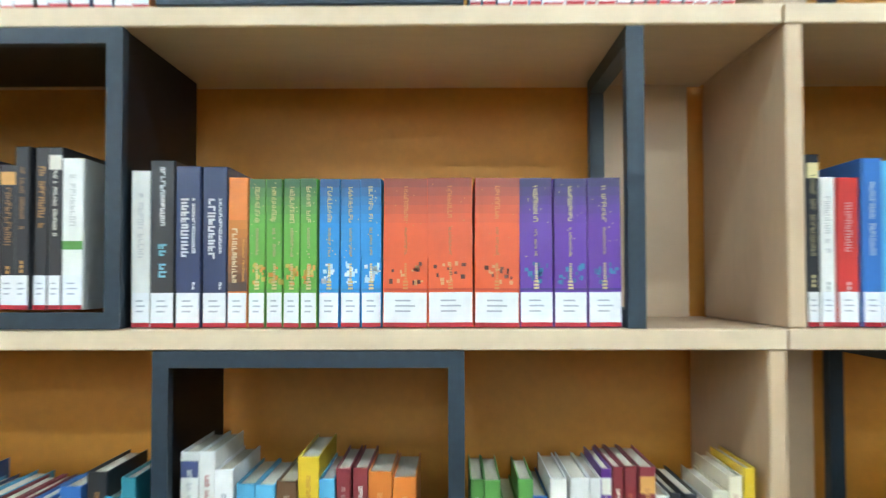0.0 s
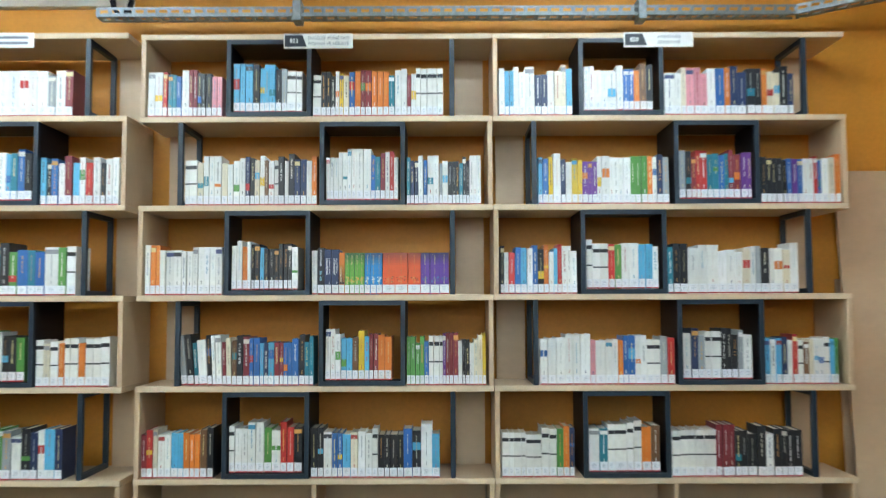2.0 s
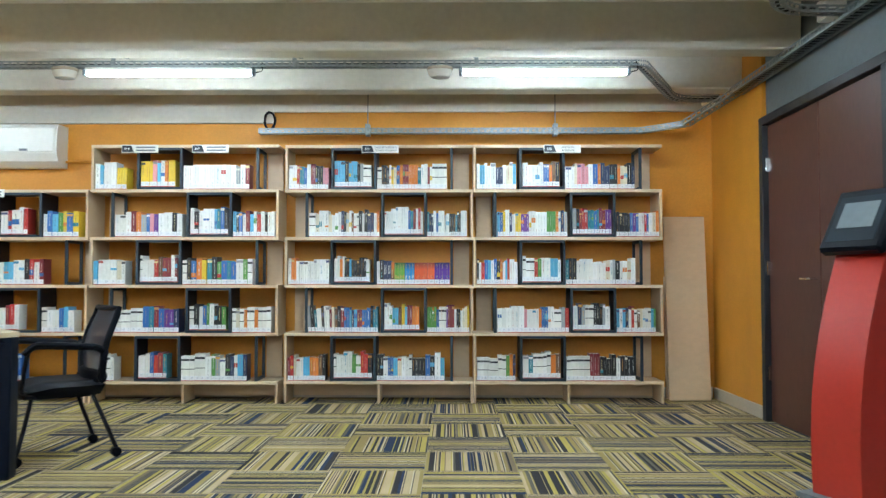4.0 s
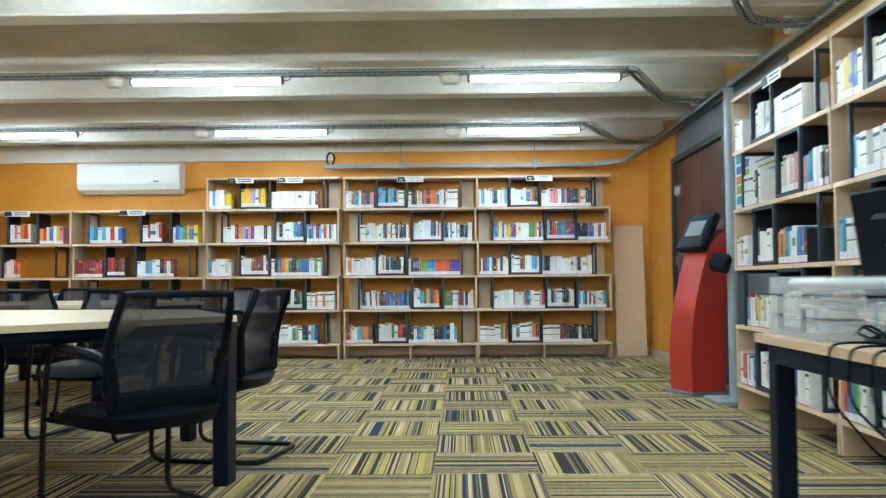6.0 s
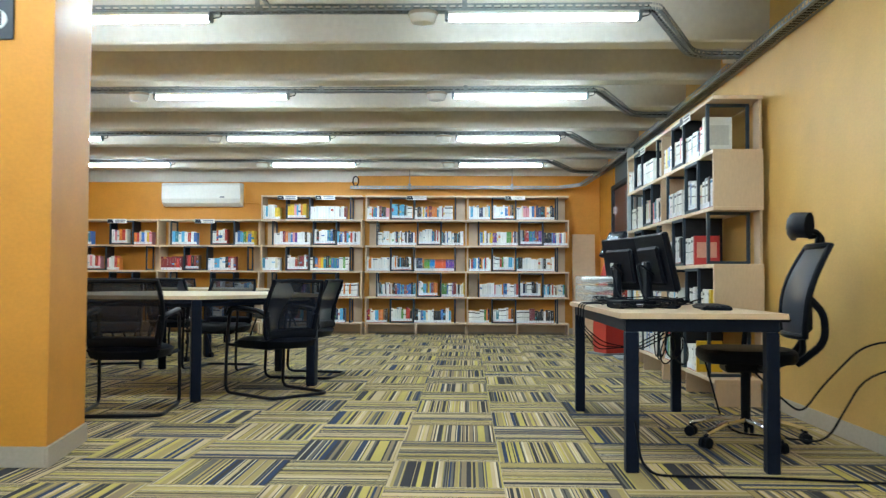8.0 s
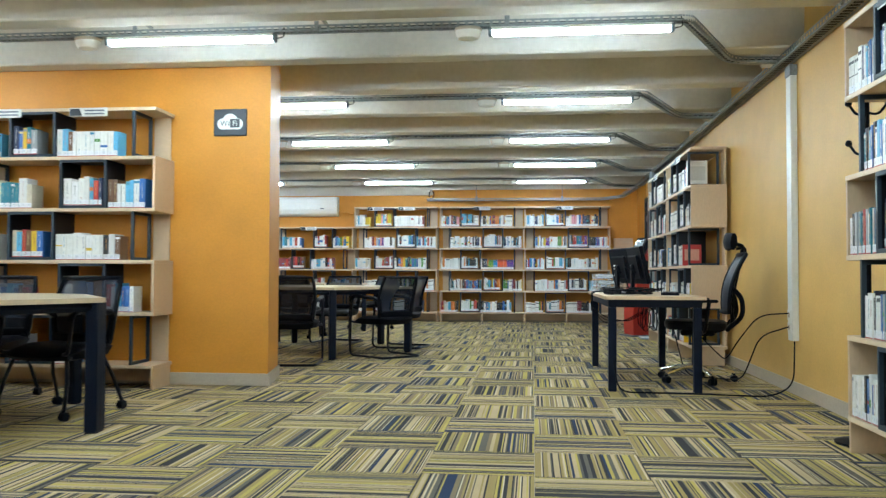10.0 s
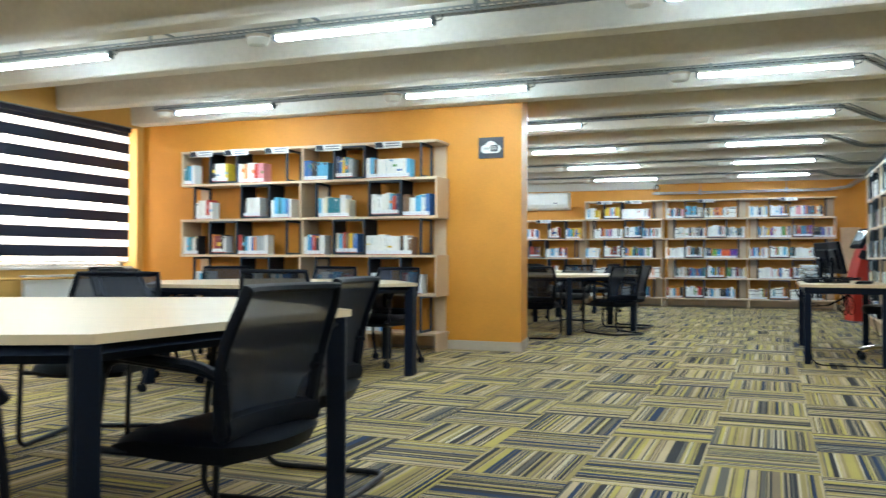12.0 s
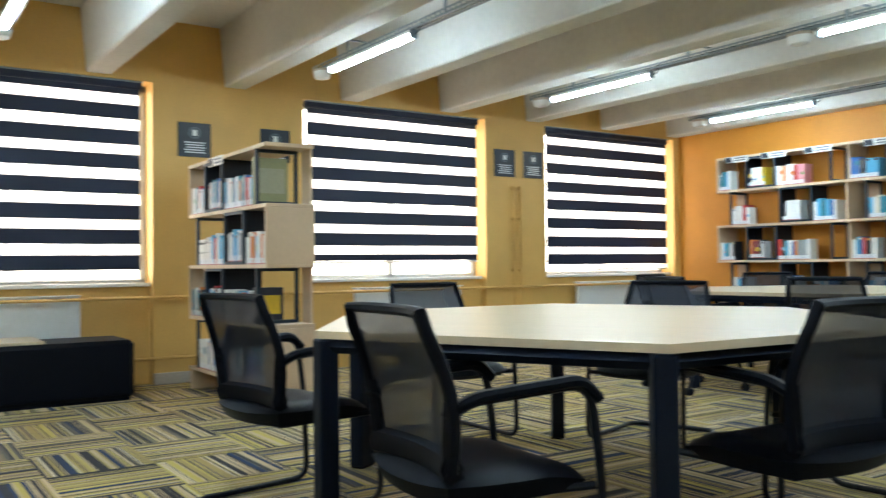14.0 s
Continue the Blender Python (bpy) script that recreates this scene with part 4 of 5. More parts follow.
# signs on the shelves -------------------------------------------------------------
def shelf_sign(m, number, lines):
    s = thing("shelf_sign", m, "small white shelf sign with a dark number field", "sign", "subject signs on the bookshelves")
    part("plate", Shape().box(0, 0.31, -0.004, 0, 0, 0.068, r=0.0015), PLASTICW, s)
    f = Shape().prism([(0.006, 0.007), (0.105, 0.007), (0.084, 0.061), (0.006, 0.061)], -0.0055, -0.004)
    f.v = [(p[0], p[2], p[1]) for p in f.v]
    part("number_field", f, NAVY, s, "slanted dark field")
    if number:
        writing("number", number, 0.026, PLASTICW, s, pose(0.047, -0.0062, 0.033, 90, 0, 0))
    for k, t in enumerate(lines):
        z = 0.034 + (0.012 if k == 0 else -0.013) if len(lines) > 1 else 0.034
        if t:
            writing("lettering", t, 0.0205, INK, s, pose(0.202, -0.0047, z, 90, 0, 0))
        else:
            part("lettering", Shape().box(0.125, 0.285, -0.0052, -0.0038, z - 0.006, z + 0.006), INK, s, "row of small letters")
    return s


SZ = TOP - 0.070
shelf_sign(pose(-0.606, 0.022, SZ), "823", ["İNGİLİZ EDEBİYATI", "ROMAN VE HİKAYE"])
shelf_sign(pose(0.914, 0.022, SZ), "820", ["AMERİKAN", "EDEBİYATI"])
shelf_sign(pose(-2.61, -0.008, SZ), "818", ["", ""])
shelf_sign(pose(-2.02, -0.008, SZ), "817", ["", ""])
for x in (-5.28, -3.90):
    shelf_sign(pose(x, 0.002, 1.71), "", ["", ""])
for y in (-4.65, -6.30):
    shelf_sign(pose(2.032, y, SZ, 0, 0, -90), "", ["", ""])
shelf_sign(pose(2.047, -11.75, SZ, 0, 0, -90), "", ["", ""])
for x in (-5.385, -4.915, -4.395, -3.755, -3.055):
    shelf_sign(pose(x, -9.583, SZ), "", ["", ""])
shelf_sign(pose(-5.47, -15.548, 1.71), "", ["", ""])

# leaning board ----------------------------------------------------------------------
board = part("leaning_board", Shape().box(0, 0.355, -0.009, 0.009, 0, 1.575, r=0.002), WOOD)
board.matrix_basis = pose(1.985, 0.215, 0.003, -5.6, 0, 0)
tagged(board, "plain maple board leaning against the orange wall", "board")
extra = thing("stored_panel", pose(1.99, 0.29, 0), "second short maple board leaning behind the first", "board")
part("panel", Shape().box(0, 0.30, 0, 0.016, 0, 1.05, r=0.002).turned(pose(0.0, 0.035, 0.002, -3, 0, 0)), WOOD, extra)

# red terminal ---------------------------------------------------------------------------
kiosk = thing("self_service_terminal", pose(2.045, -3.10, 0, 0, 0, -68), "red floor-standing terminal with a tilted black touch screen", "kiosk")
part("base_plate", Shape().prism([(-0.19, -0.24), (0.19, -0.24), (0.20, -0.1), (0.20, 0.24), (-0.20, 0.24), (-0.20, -0.1)], 0.0, 0.022), TRANSOM, kiosk, "grey steel base plate")
prof = []
for k in range(15):
    t = k / 14
    prof.append((-0.20 + 0.10 * t + 0.10 * t * t - 0.055 * math.sin(math.pi * t), 0.022 + 1.22 * t))
prof += [(0.17, 1.38)]
for k in range(15):
    t = 1 - k / 14
    prof.append((0.14 + 0.07 * t - 0.02 * math.sin(math.pi * t), 0.022 + 1.28 * t))
sh = Shape().prism(prof, -0.14, 0.14)
sh.v = [(p[2], p[0] * 0.92, p[1] * 0.94) for p in sh.v]
part("body", sh, RED, kiosk, "curved red sheet body", smooth=True)
head = part("screen_housing", Shape().box(-0.175, 0.175, -0.032, 0.032, -0.165, 0.165, r=0.015).turned(pose(0, 0.0, 1.275, -28, 0, 0)), BLACK, kiosk, "tilted black housing")
part("screen", Shape().box(-0.135, 0.135, -0.035, -0.031, -0.12, 0.12).turned(pose(0, 0.0, 1.275, -28, 0, 0)), SCREEN, head, "dark touch screen")
part("screen_picture", Shape().box(-0.10, 0.10, -0.0375, -0.0352, -0.05, 0.085).turned(pose(0, 0.0, 1.275, -28, 0, 0)), TRANSOM, head, "dim picture on the screen")

# printed plan on the panel beside the door
plan = thing("wall_poster", pose(XR - 0.013, -3.9, 1.26), "white printed poster with coloured boxes on the blue-grey panel", "poster")
part("sheet", Shape().box(-0.003, 0, 0, 1.0, 0, 0.89), PAPERWHITE, plan, "white paper sheet")
for yy, zz, cc in ((0.89, 0.69, "red"), (0.89, 0.61, "cyan"), (0.89, 0.525, "blue"), (0.89, 0.445, "orange"), (0.89, 0.365, "green"), (0.89, 0.28, "cyan"),
                   (0.72, 0.56, "blue"), (0.72, 0.48, "green"), (0.72, 0.40, "grey"), (0.72, 0.33, "red"), (0.72, 0.25, "orange")):
    part("colour_box", Shape().box(-0.0045, -0.003, yy - 0.065, yy + 0.065, zz - 0.032, zz + 0.032), POSTER_INK[cc], plan, cc + " printed box")
for q in range(4):
    part("heading_bar", Shape().box(-0.0045, -0.003, 0.02, 0.52 - 0.07 * (q % 2), 0.53 - 0.045 * q, 0.545 - 0.045 * q), POSTER_INK["green" if q == 1 else "grey"], plan)

post = thing("reader_post", pose(2.145, -3.62, 0), "grey steel post with a base plate and a small card reader", "post")
part("base_plate", Shape().box(-0.17, 0.20, -0.19, 0.19, 0, 0.02, r=0.004), POSTSTEEL, post)
part("pole", Shape().tube([(0, 0, 0.02), (0, 0, 2.32)], 0.036, 20), POSTSTEEL, post, smooth=True)
part("card_reader", Shape().box(-0.07, 0.07, -0.04, 0.045, -0.065, 0.065, r=0.014).turned(pose(-0.095, -0.03, 1.02, -24, 12, -35)), BLACK, post, "small black card reader")
part("arm", Shape().tube([(0, 0, 1.0), (-0.07, -0.01, 1.0)], 0.014, 10), BLACK, post)

# tables ------------------------------------------------------------------------------------
TABLE_Z = 0.742


def hex_table(x, y, r, turn, label):
    t = thing("reading_table", pose(x, y, 0, 0, 0, turn), label, "table", "six-sided reading tables")
    cr = []
    for k in range(6):
        a = radians(60 * k)
        cr.append((r * math.cos(a), r * math.sin(a)))
    for h in (0, 3):
        pts = [cr[h], cr[h + 1], cr[h + 2], cr[(h + 3) % 6]]
        c = Vector((sum(p[0] for p in pts) / 4, sum(p[1] for p in pts) / 4))
        pts = [tuple(Vector(p) + (c - Vector(p)).normalized() * 0.0015) for p in pts]
        part("tabletop", Shape().prism(pts, TABLE_Z - 0.026, TABLE_Z), TABLEWOOD, t, "pale laminate half top")
        ins = [tuple(Vector(p) * 0.955 + c * 0.045) for p in pts]
        for k in range(4):
            a, b = ins[k], ins[(k + 1) % 4]
            part("apron_rail", Shape().tube([(*a, TABLE_Z - 0.052), (*b, TABLE_Z - 0.052)], 0.024, 4), TABLESTEEL, t, "dark steel rail")
        for p in ins:
            q = Shape().box(-0.035, 0.035, -0.035, 0.035, 0.006, TABLE_Z - 0.027, r=0.006).turned(pose(p[0], p[1], 0, 0, 0, math.degrees(math.atan2(p[1], p[0]))))
            leg = part("leg", q, TABLESTEEL, t, "square dark steel leg")
            part("glide", Shape().box(-0.03, 0.03, -0.03, 0.03, 0, 0.008).turned(pose(p[0], p[1], 0)), BLACK, leg)
    return t


L_T = "six-sided reading table with a pale laminate top and dark steel legs"
hex_table(-2.06, -6.10, 1.20, -4, L_T)
hex_table(-1.779, -15.20, 1.22, 25.8, L_T)
hex_table(-3.06, -11.35, 1.20, 5, L_T)
hex_table(-3.25, -2.90, 1.20, 10, L_T)

# chairs ----------------------------------------------------------------------------------------
def visitor_chair(castors=False):
    """Faces -y in its own frame; the origin is on the floor under the seat."""
    c = thing("mesh_back_chair", pose(0, 0, 0), "black cantilever chair with a mesh back and padded seat", "chair", "chairs round the reading tables")
    seat = Shape()
    rows = []
    nx, ny = 14, 14
    for i in range(ny + 1):
        for j in range(nx + 1):
            u, v = j / nx * 2 - 1, i / ny * 2 - 1
            x = 0.262 * u * math.sqrt(1 - 0.26 * v * v)
            y = 0.25 * v * math.sqrt(1 - 0.26 * u * u)
            edge = max(0.0, max(abs(u), abs(v)) - 0.6) / 0.4
            z = 0.436 + 0.012 * u * u - 0.05 * max(0.0, -v - 0.25) ** 1.4 - 0.036 * edge * edge
            rows.append((x, y, z))
    n = (nx + 1)
    base = len(seat.v)
    seat.v += rows + [(x * 0.90, y * 0.90, 0.362 + 0.25 * (z - 0.429)) for x, y, z in rows]
    m = len(rows)
    for i in range(ny):
        for j in range(nx):
            a = i * n + j
            seat.f += [(a, a + 1, a + n + 1, a + n), (m + a, m + a + n, m + a + n + 1, m + a + 1)]
    rim = [j for j in range(n)] + [i * n + nx for i in range(1, ny + 1)] + [ny * n + j for j in reversed(range(nx))] + [i * n for i in reversed(range(1, ny))]
    for k in range(len(rim)):
        a, b = rim[k], rim[(k + 1) % len(rim)]
        seat.f.append((b, a, m + a, m + b))
    seat.c = [(1, 1, 1)] * len(seat.f)
    part("seat", seat, LEATHER, c, "padded black seat", smooth=True)
    part("seat_pan", Shape().box(-0.19, 0.19, -0.17, 0.18, 0.345, 0.367, r=0.01), BLACK, c)

    def back(u, v):
        """u across, v up, on the curved backrest."""
        z = 0.448 + 0.399 * v
        y = 0.165 + 0.085 * v - 0.028 * math.sin(math.pi * min(1, v * 1.1)) - 0.032 * (1 - u * u)
        w = 0.200 + 0.040 * math.sin(math.pi * (0.15 + 0.70 * v))
        return (u * w, y + 0.035, z)

    net = Shape()
    nu, nv = 8, 10
    for i in range(nv + 1):
        for j in range(nu + 1):
            net.v.append(back(j / nu * 2 - 1, i / nv))
    for i in range(nv):
        for j in range(nu):
            a = i * (nu + 1) + j
            net.f.append((a, a + 1, a + nu + 2, a + nu + 1))
    net.c = [(1, 1, 1)] * len(net.f)
    part("mesh_back", net, NETTING, c, "see-through black mesh", smooth=True)
    loop = [back(-1, v / 8) for v in range(9)] + [back(u / 4 - 1, 1) for u in range(1, 8)] + [back(1, 1 - v / 8) for v in range(9)] + [back(1 - u / 4, 0) for u in range(1, 8)]
    part("back_frame", Shape().tube(loop, 0.019, 8, closed=True, flat=0.8), BLACK, c, "moulded black back frame", smooth=True)
    part("lumbar_band", Shape().tube([back(u / 4 - 1, 0.02) for u in range(9)], 0.03, 8, flat=1.3), BLACK, c, smooth=True)
    for s in (-1, 1):
        part("back_stay", Shape().tube(rounded([back(s * 0.97, 0.45), (s * 0.205, 0.20, 0.47), (s * 0.185, 0.14, 0.372)], 0.06), 0.022, 8), BLACK, c, smooth=True)
    if castors:
        for s in (-1, 1):
            arm = [(s * 0.250, 0.18, 0.622), (s * 0.265, -0.20, 0.645), (s * 0.265, -0.235, 0.40), (s * 0.20, -0.20, 0.385)]
            part("arm_tube", Shape().tube(rounded(arm, 0.06, 5), 0.0125, 8), TUBEMET, c, "bent black steel tube", smooth=True)
            for y0, y1 in ((-0.16, -0.25), (0.14, 0.27)):
                leg = part("leg", Shape().tube([(s * 0.19, y0, 0.385), (s * 0.235, (y0 + y1) / 2, 0.22), (s * 0.255, y1, 0.055)], 0.0125, 8), TUBEMET, c, "slanted black steel leg", smooth=True)
                part("castor", Shape().tube([(s * 0.255 - 0.02, y1, 0.028), (s * 0.255 + 0.02, y1, 0.028)], 0.028, 14).tube([(s * 0.255, y1, 0.03), (s * 0.255, y1, 0.065)], 0.012, 8), BLACK, leg, "small black castor")
    else:
        path = []
        for s in (1, -1):
            side = [(s * 0.250, 0.18, 0.622), (s * 0.265, -0.20, 0.645), (s * 0.265, -0.235, 0.40), (s * 0.265, -0.25, 0.014), (s * 0.255, 0.32, 0.014)]
            path += side if s == 1 else side[::-1]
        part("sled_frame", Shape().tube(rounded(path, 0.075, 5), 0.0125, 8), TUBEMET, c, "bent black steel tube", smooth=True)
    for s in (-1, 1):
        part("armrest", Shape().tube(rounded([(s * 0.215, 0.215, 0.585), (s * 0.255, 0.16, 0.632), (s * 0.265, -0.17, 0.655), (s * 0.265, -0.225, 0.60)], 0.05), 0.024, 8, flat=0.75), BLACK, c, "black plastic arm pad", smooth=True)
        part("seat_rail", Shape().tube([(s * 0.262, -0.22, 0.372), (s * 0.19, -0.12, 0.356), (s * 0.15, 0.15, 0.356)], 0.012, 8), TUBEMET, c, smooth=True)
    return c


def facing(fx, fy):
    return math.degrees(math.atan2(fx, -fy))


chair = visitor_chair()
chair.matrix_basis = pose(-1.11, -6.68, 0, 0, 0, facing(-0.76, 0.65))
SEATS = [(-1.12, -5.52, -0.98, 0.16), (-1.86, -7.55, -0.15, 1), (-2.02, -4.98, -0.15, -1), (-3.05, -5.0, 0.3, -1), (-3.25, -6.5, 1, 0.2),
         (-1.04, -14.499, -1.0, -0.1), (-0.79, -15.34, -1.0, 0.09), (-1.15, -16.27, 0.09, 1.0), (-2.459, -16.235, -0.16, 0.99), (-3.143, -14.962, 1.0, -0.02), (-2.441, -14.114, 0.35, -0.94)]
for x, y, fx, fy in SEATS:
    copy_thing(chair, pose(x, y, 0, 0, 0, facing(fx, fy)))
rolling = visitor_chair(True)
tagged(rolling, "black mesh back chair on slanted legs with castors", group="rolling chairs round the tables")
rolling.matrix_basis = pose(-2.47, -10.66, 0, 0, 0, facing(-0.2, -1))
for x, y, fx, fy in [(-3.3, -10.22, 0.05, -1), (-4.05, -10.65, 0.7, -0.7), (-4.2, -11.8, 1, 0.15), (-3.5, -12.45, 0.2, 1), (-2.5, -12.25, -0.4, 1),
                     (-2.75, -4.05, 0.2, 1), (-3.65, -4.0, -0.1, 1), (-2.15, -2.1, -0.8, -0.6), (-3.6, -1.8, 0.1, -1), (-4.4, -3.1, 1, 0.1)]:
    copy_thing(rolling, pose(x, y, 0, 0, 0, facing(fx, fy)))

# desk with screens ----------------------------------------------------------------------------------
DX0, DX1, DY0, DY1, DKZ = 1.03, 1.78, -9.24, -7.34, 0.72
desk = thing("computer_desk", pose(DX0, DY0, 0), "pale laminate desk on dark square steel legs", "desk")
dw, dl = DX1 - DX0, DY1 - DY0
part("desktop", Shape().box(0, dw, 0, dl, DKZ - 0.026, DKZ, r=0.001), WOOD, desk, "pale laminate top")
fr = Shape().box(0.03, dw - 0.03, 0.03, 0.07, DKZ - 0.085, DKZ - 0.027, r=0.003).box(0.03, dw - 0.03, dl - 0.07, dl - 0.03, DKZ - 0.085, DKZ - 0.027, r=0.003)
fr.box(0.03, 0.07, 0.07, dl - 0.07, DKZ - 0.085, DKZ - 0.027, r=0.003).box(dw - 0.07, dw - 0.03, 0.07, dl - 0.07, DKZ - 0.085, DKZ - 0.027, r=0.003)
part("steel_frame", fr, TABLESTEEL, desk, "dark steel frame")
for x in (0.03, dw - 0.09):
    for y in (0.03, dl - 0.09):
        part("leg", Shape().box(x, x + 0.06, y, y + 0.06, 0, DKZ - 0.0855, r=0.004), TABLESTEEL, desk, "square dark steel leg")


def monitor(x, y, turn, tilt):
    m = thing("computer_monitor", pose(x, y, DKZ, 0, 0, turn), "black flat monitor seen from behind on its stand", "monitor", "monitors on the desk")
    part("foot", Shape().box(-0.13, 0.13, -0.10, 0.11, 0, 0.014, r=0.006), BLACK, m)
    part("stand", Shape().box(-0.035, 0.035, 0.03, 0.06, 0.014, 0.25, r=0.008), BLACK, m, smooth=False)
    r = pose(0, 0.0, 0.238, tilt, 0, 0)
    part("panel", Shape().box(-0.255, 0.255, -0.022, 0.012, -0.155, 0.165, r=0.008).turned(r), BLACK, m, "black plastic shell")
    part("back_bulge", Shape().box(-0.17, 0.17, 0.012, 0.038, -0.11, 0.10, r=0.014).turned(r), BLACK, m)
    part("screen", Shape().box(-0.242, 0.242, -0.0245, -0.0222, -0.140, 0.152).turned(r), SCREEN, m, "dark glossy screen")
    part("sticker", Shape().box(0.06, 0.11, 0.0385, 0.0395, -0.02, 0.02).turned(r), LABEL, m, "small white sticker")
    part("cable", Shape().tube(rounded([tuple(r @ Vector((-0.05, 0.04, -0.05))), (-0.1, 0.14, 0.25), (-0.16, 0.12, 0.05), (-0.25, 0.08, 0.008), (-0.4, 0.02, 0.008)], 0.06), 0.006, 6), BLACK, m, smooth=True)
    return m


monitor(1.30, -7.86, 106, -9)
monitor(1.38, -8.36, 96, -13)
dock = thing("network_box", pose(1.20, -8.62, DKZ, 0, 0, 24), "flat black network box with a small white sticker on the desk", "router")
part("case", Shape().box(-0.11, 0.11, -0.07, 0.07, 0.004, 0.042, r=0.006), BLACK, dock)
part("sticker", Shape().box(-0.02, 0.02, -0.0712, -0.0702, 0.012, 0.03), LABEL, dock, "small white sticker")
for fx in (-0.09, 0.09):
    part("rubber_foot", Shape().box(fx - 0.01, fx + 0.01, -0.05, 0.05, 0, 0.0045), STEELIN, dock)
kb = thing("keyboard", pose(1.60, -8.66, DKZ, 0, 0, 82), "black computer keyboard lying on the desk", "keyboard")
part("case", Shape().box(-0.22, 0.22, -0.07, 0.07, 0, 0.018, r=0.005), BLACK, kb)
keys = Shape()
for i in range(15):
    for j in range(5):
        keys.box(-0.205 + i * 0.0275, -0.181 + i * 0.0275, -0.06 + j * 0.024, -0.04 + j * 0.024, 0.0175, 0.024)
tagged(part("keys", keys, STEELIN, kb), kind="stuff")
bin_ = thing("clear_drawer_box", pose(1.06, -7.79, DKZ), "clear plastic drawer box full of white cables", "storage box")
for k in range(3):
    z = k * 0.058
    part("drawer", Shape().box(0, 0.26, 0, 0.40, z + 0.004, z + 0.008).box(0, 0.004, 0, 0.40, z + 0.008, z + 0.055).box(0.256, 0.26, 0, 0.40, z + 0.008, z + 0.055).box(0.004, 0.256, 0, 0.004, z + 0.008, z + 0.055).box(0.004, 0.256, 0.396, 0.40, z + 0.008, z + 0.055), ACRYLIC, bin_, "clear drawer")
    cu = Shape()
    rr = random.Random(k)
    for q in range(5):
        pts = [(rr.uniform(0.03, 0.23), rr.uniform(0.03, 0.37), z + rr.uniform(0.015, 0.048)) for _ in range(7)]
        cu.tube(rounded(pts, 0.05, 4), 0.005, 6)
    tagged(part("white_cables", cu, PLASTICW, bin_, smooth=True), kind="stuff")
part("cover", Shape().box(0.03, 0.24, 0.02, 0.34, 0.136, 0.166, r=0.012), PLASTICW, bin_, "white folded sheet in the top drawer")
tangle = Shape()
rr = random.Random(5)
for q in range(16):
    x, y = 1.14 + rr.random() * 0.3, -8.74 + rr.random() * 0.75
    pts = [(x, y, DKZ + 0.008)]
    for k in range(6):
        x, y = min(1.62, max(1.10, x + rr.uniform(-0.2, 0.2))), min(-7.86, max(-8.85, y + rr.uniform(-0.3, 0.3)))
        pts.append((x, y, DKZ + rr.uniform(0.006, 0.055)))
    tangle.tube(rounded(pts, 0.08, 4), 0.0036, 6)
for q in range(3):
    y = -8.12 + 0.11 * q
    tangle.tube(rounded([(1.22, y - 0.1, DKZ + 0.008), (1.07, y - 0.02, DKZ + 0.012), (1.018, y, DKZ + 0.006), (1.014, y + 0.01, DKZ - 0.12), (1.12, y - 0.05, DKZ - 0.21 - 0.03 * q), (1.3, y - 0.2, DKZ - 0.24), (1.5, y - 0.3, DKZ - 0.12)], 0.05, 5), 0.0035, 6)
for q in range(5):
    y, z = -8.2 - 0.05 * q, DKZ - 0.2 - 0.02 * (q % 3)
    tangle.tube([(1.42 + 0.02 * q + 0.03 * math.cos(a / 3), y + 0.08 * math.cos(a / 3 + q), z + 0.085 * math.sin(a / 3)) for a in range(20)], 0.004, 6)
    tangle.tube(rounded([(1.42 + 0.02 * q, y, z + 0.08), (1.44, y - 0.03, DKZ - 0.06), (1.45, y + 0.04, DKZ - 0.028)], 0.03, 4), 0.004, 6)
tagged(part("cable_tangle", tangle, BLACK, smooth=True), "tangle of black cables on and under the desk", "cables", kind="stuff")

# office chair ------------------------------------------------------------------------------------------
oc = thing("office_chair", pose(1.835, -8.46, 0, 0, 0, -95), "black swivel chair with headrest, mesh back and chrome star base", "office chair")
for k in range(5):
    a = radians(72 * k + 20)
    d = Vector((math.cos(a), math.sin(a), 0))
    leg = part("base_arm", Shape().tube([(0, 0, 0.125), tuple(d * 0.16 + Vector((0, 0, 0.115))), tuple(d * 0.31 + Vector((0, 0, 0.075)))], 0.022, 8, flat=0.7), CHROME, oc, "chrome arm of the base", smooth=True)
    p = d * 0.31
    cs = Shape()
    s = Vector((-d.y, d.x, 0))
    for o in (-0.016, 0.016):
        q = p + s * o
        cs.tube([tuple(q - s * 0.010 + Vector((0, 0, 0.029))), tuple(q + s * 0.010 + Vector((0, 0, 0.029)))], 0.029, 14)
    cs.tube([tuple(p + Vector((0, 0, 0.03))), tuple(p + Vector((0, 0, 0.07)))], 0.012, 8)
    part("castor", cs, BLACK, leg, "black twin castor")
part("gas_lift", Shape().tube([(0, 0, 0.10), (0, 0, 0.40)], 0.026, 14), BLACK, oc, smooth=True)
part("mechanism", Shape().box(-0.09, 0.09, -0.12, 0.15, 0.38, 0.43, r=0.012), BLACK, oc)
st = Shape()
for lvl, (z, g) in enumerate(((0.435, 0.94), (0.455, 1.0), (0.49, 1.0), (0.505, 0.95), (0.51, 0.80))):
    for k in range(28):
        a = 2 * math.pi * k / 28
        cx, sx = math.cos(a), math.sin(a)
        st.v.append((0.245 * g * math.copysign(abs(cx) ** 0.55, cx), 0.245 * g * math.copysign(abs(sx) ** 0.55, sx), z))
for l in range(4):
    for k in range(28):
        st.f.append((l * 28 + k, l * 28 + (k + 1) % 28, (l + 1) * 28 + (k + 1) % 28, (l + 1) * 28 + k))
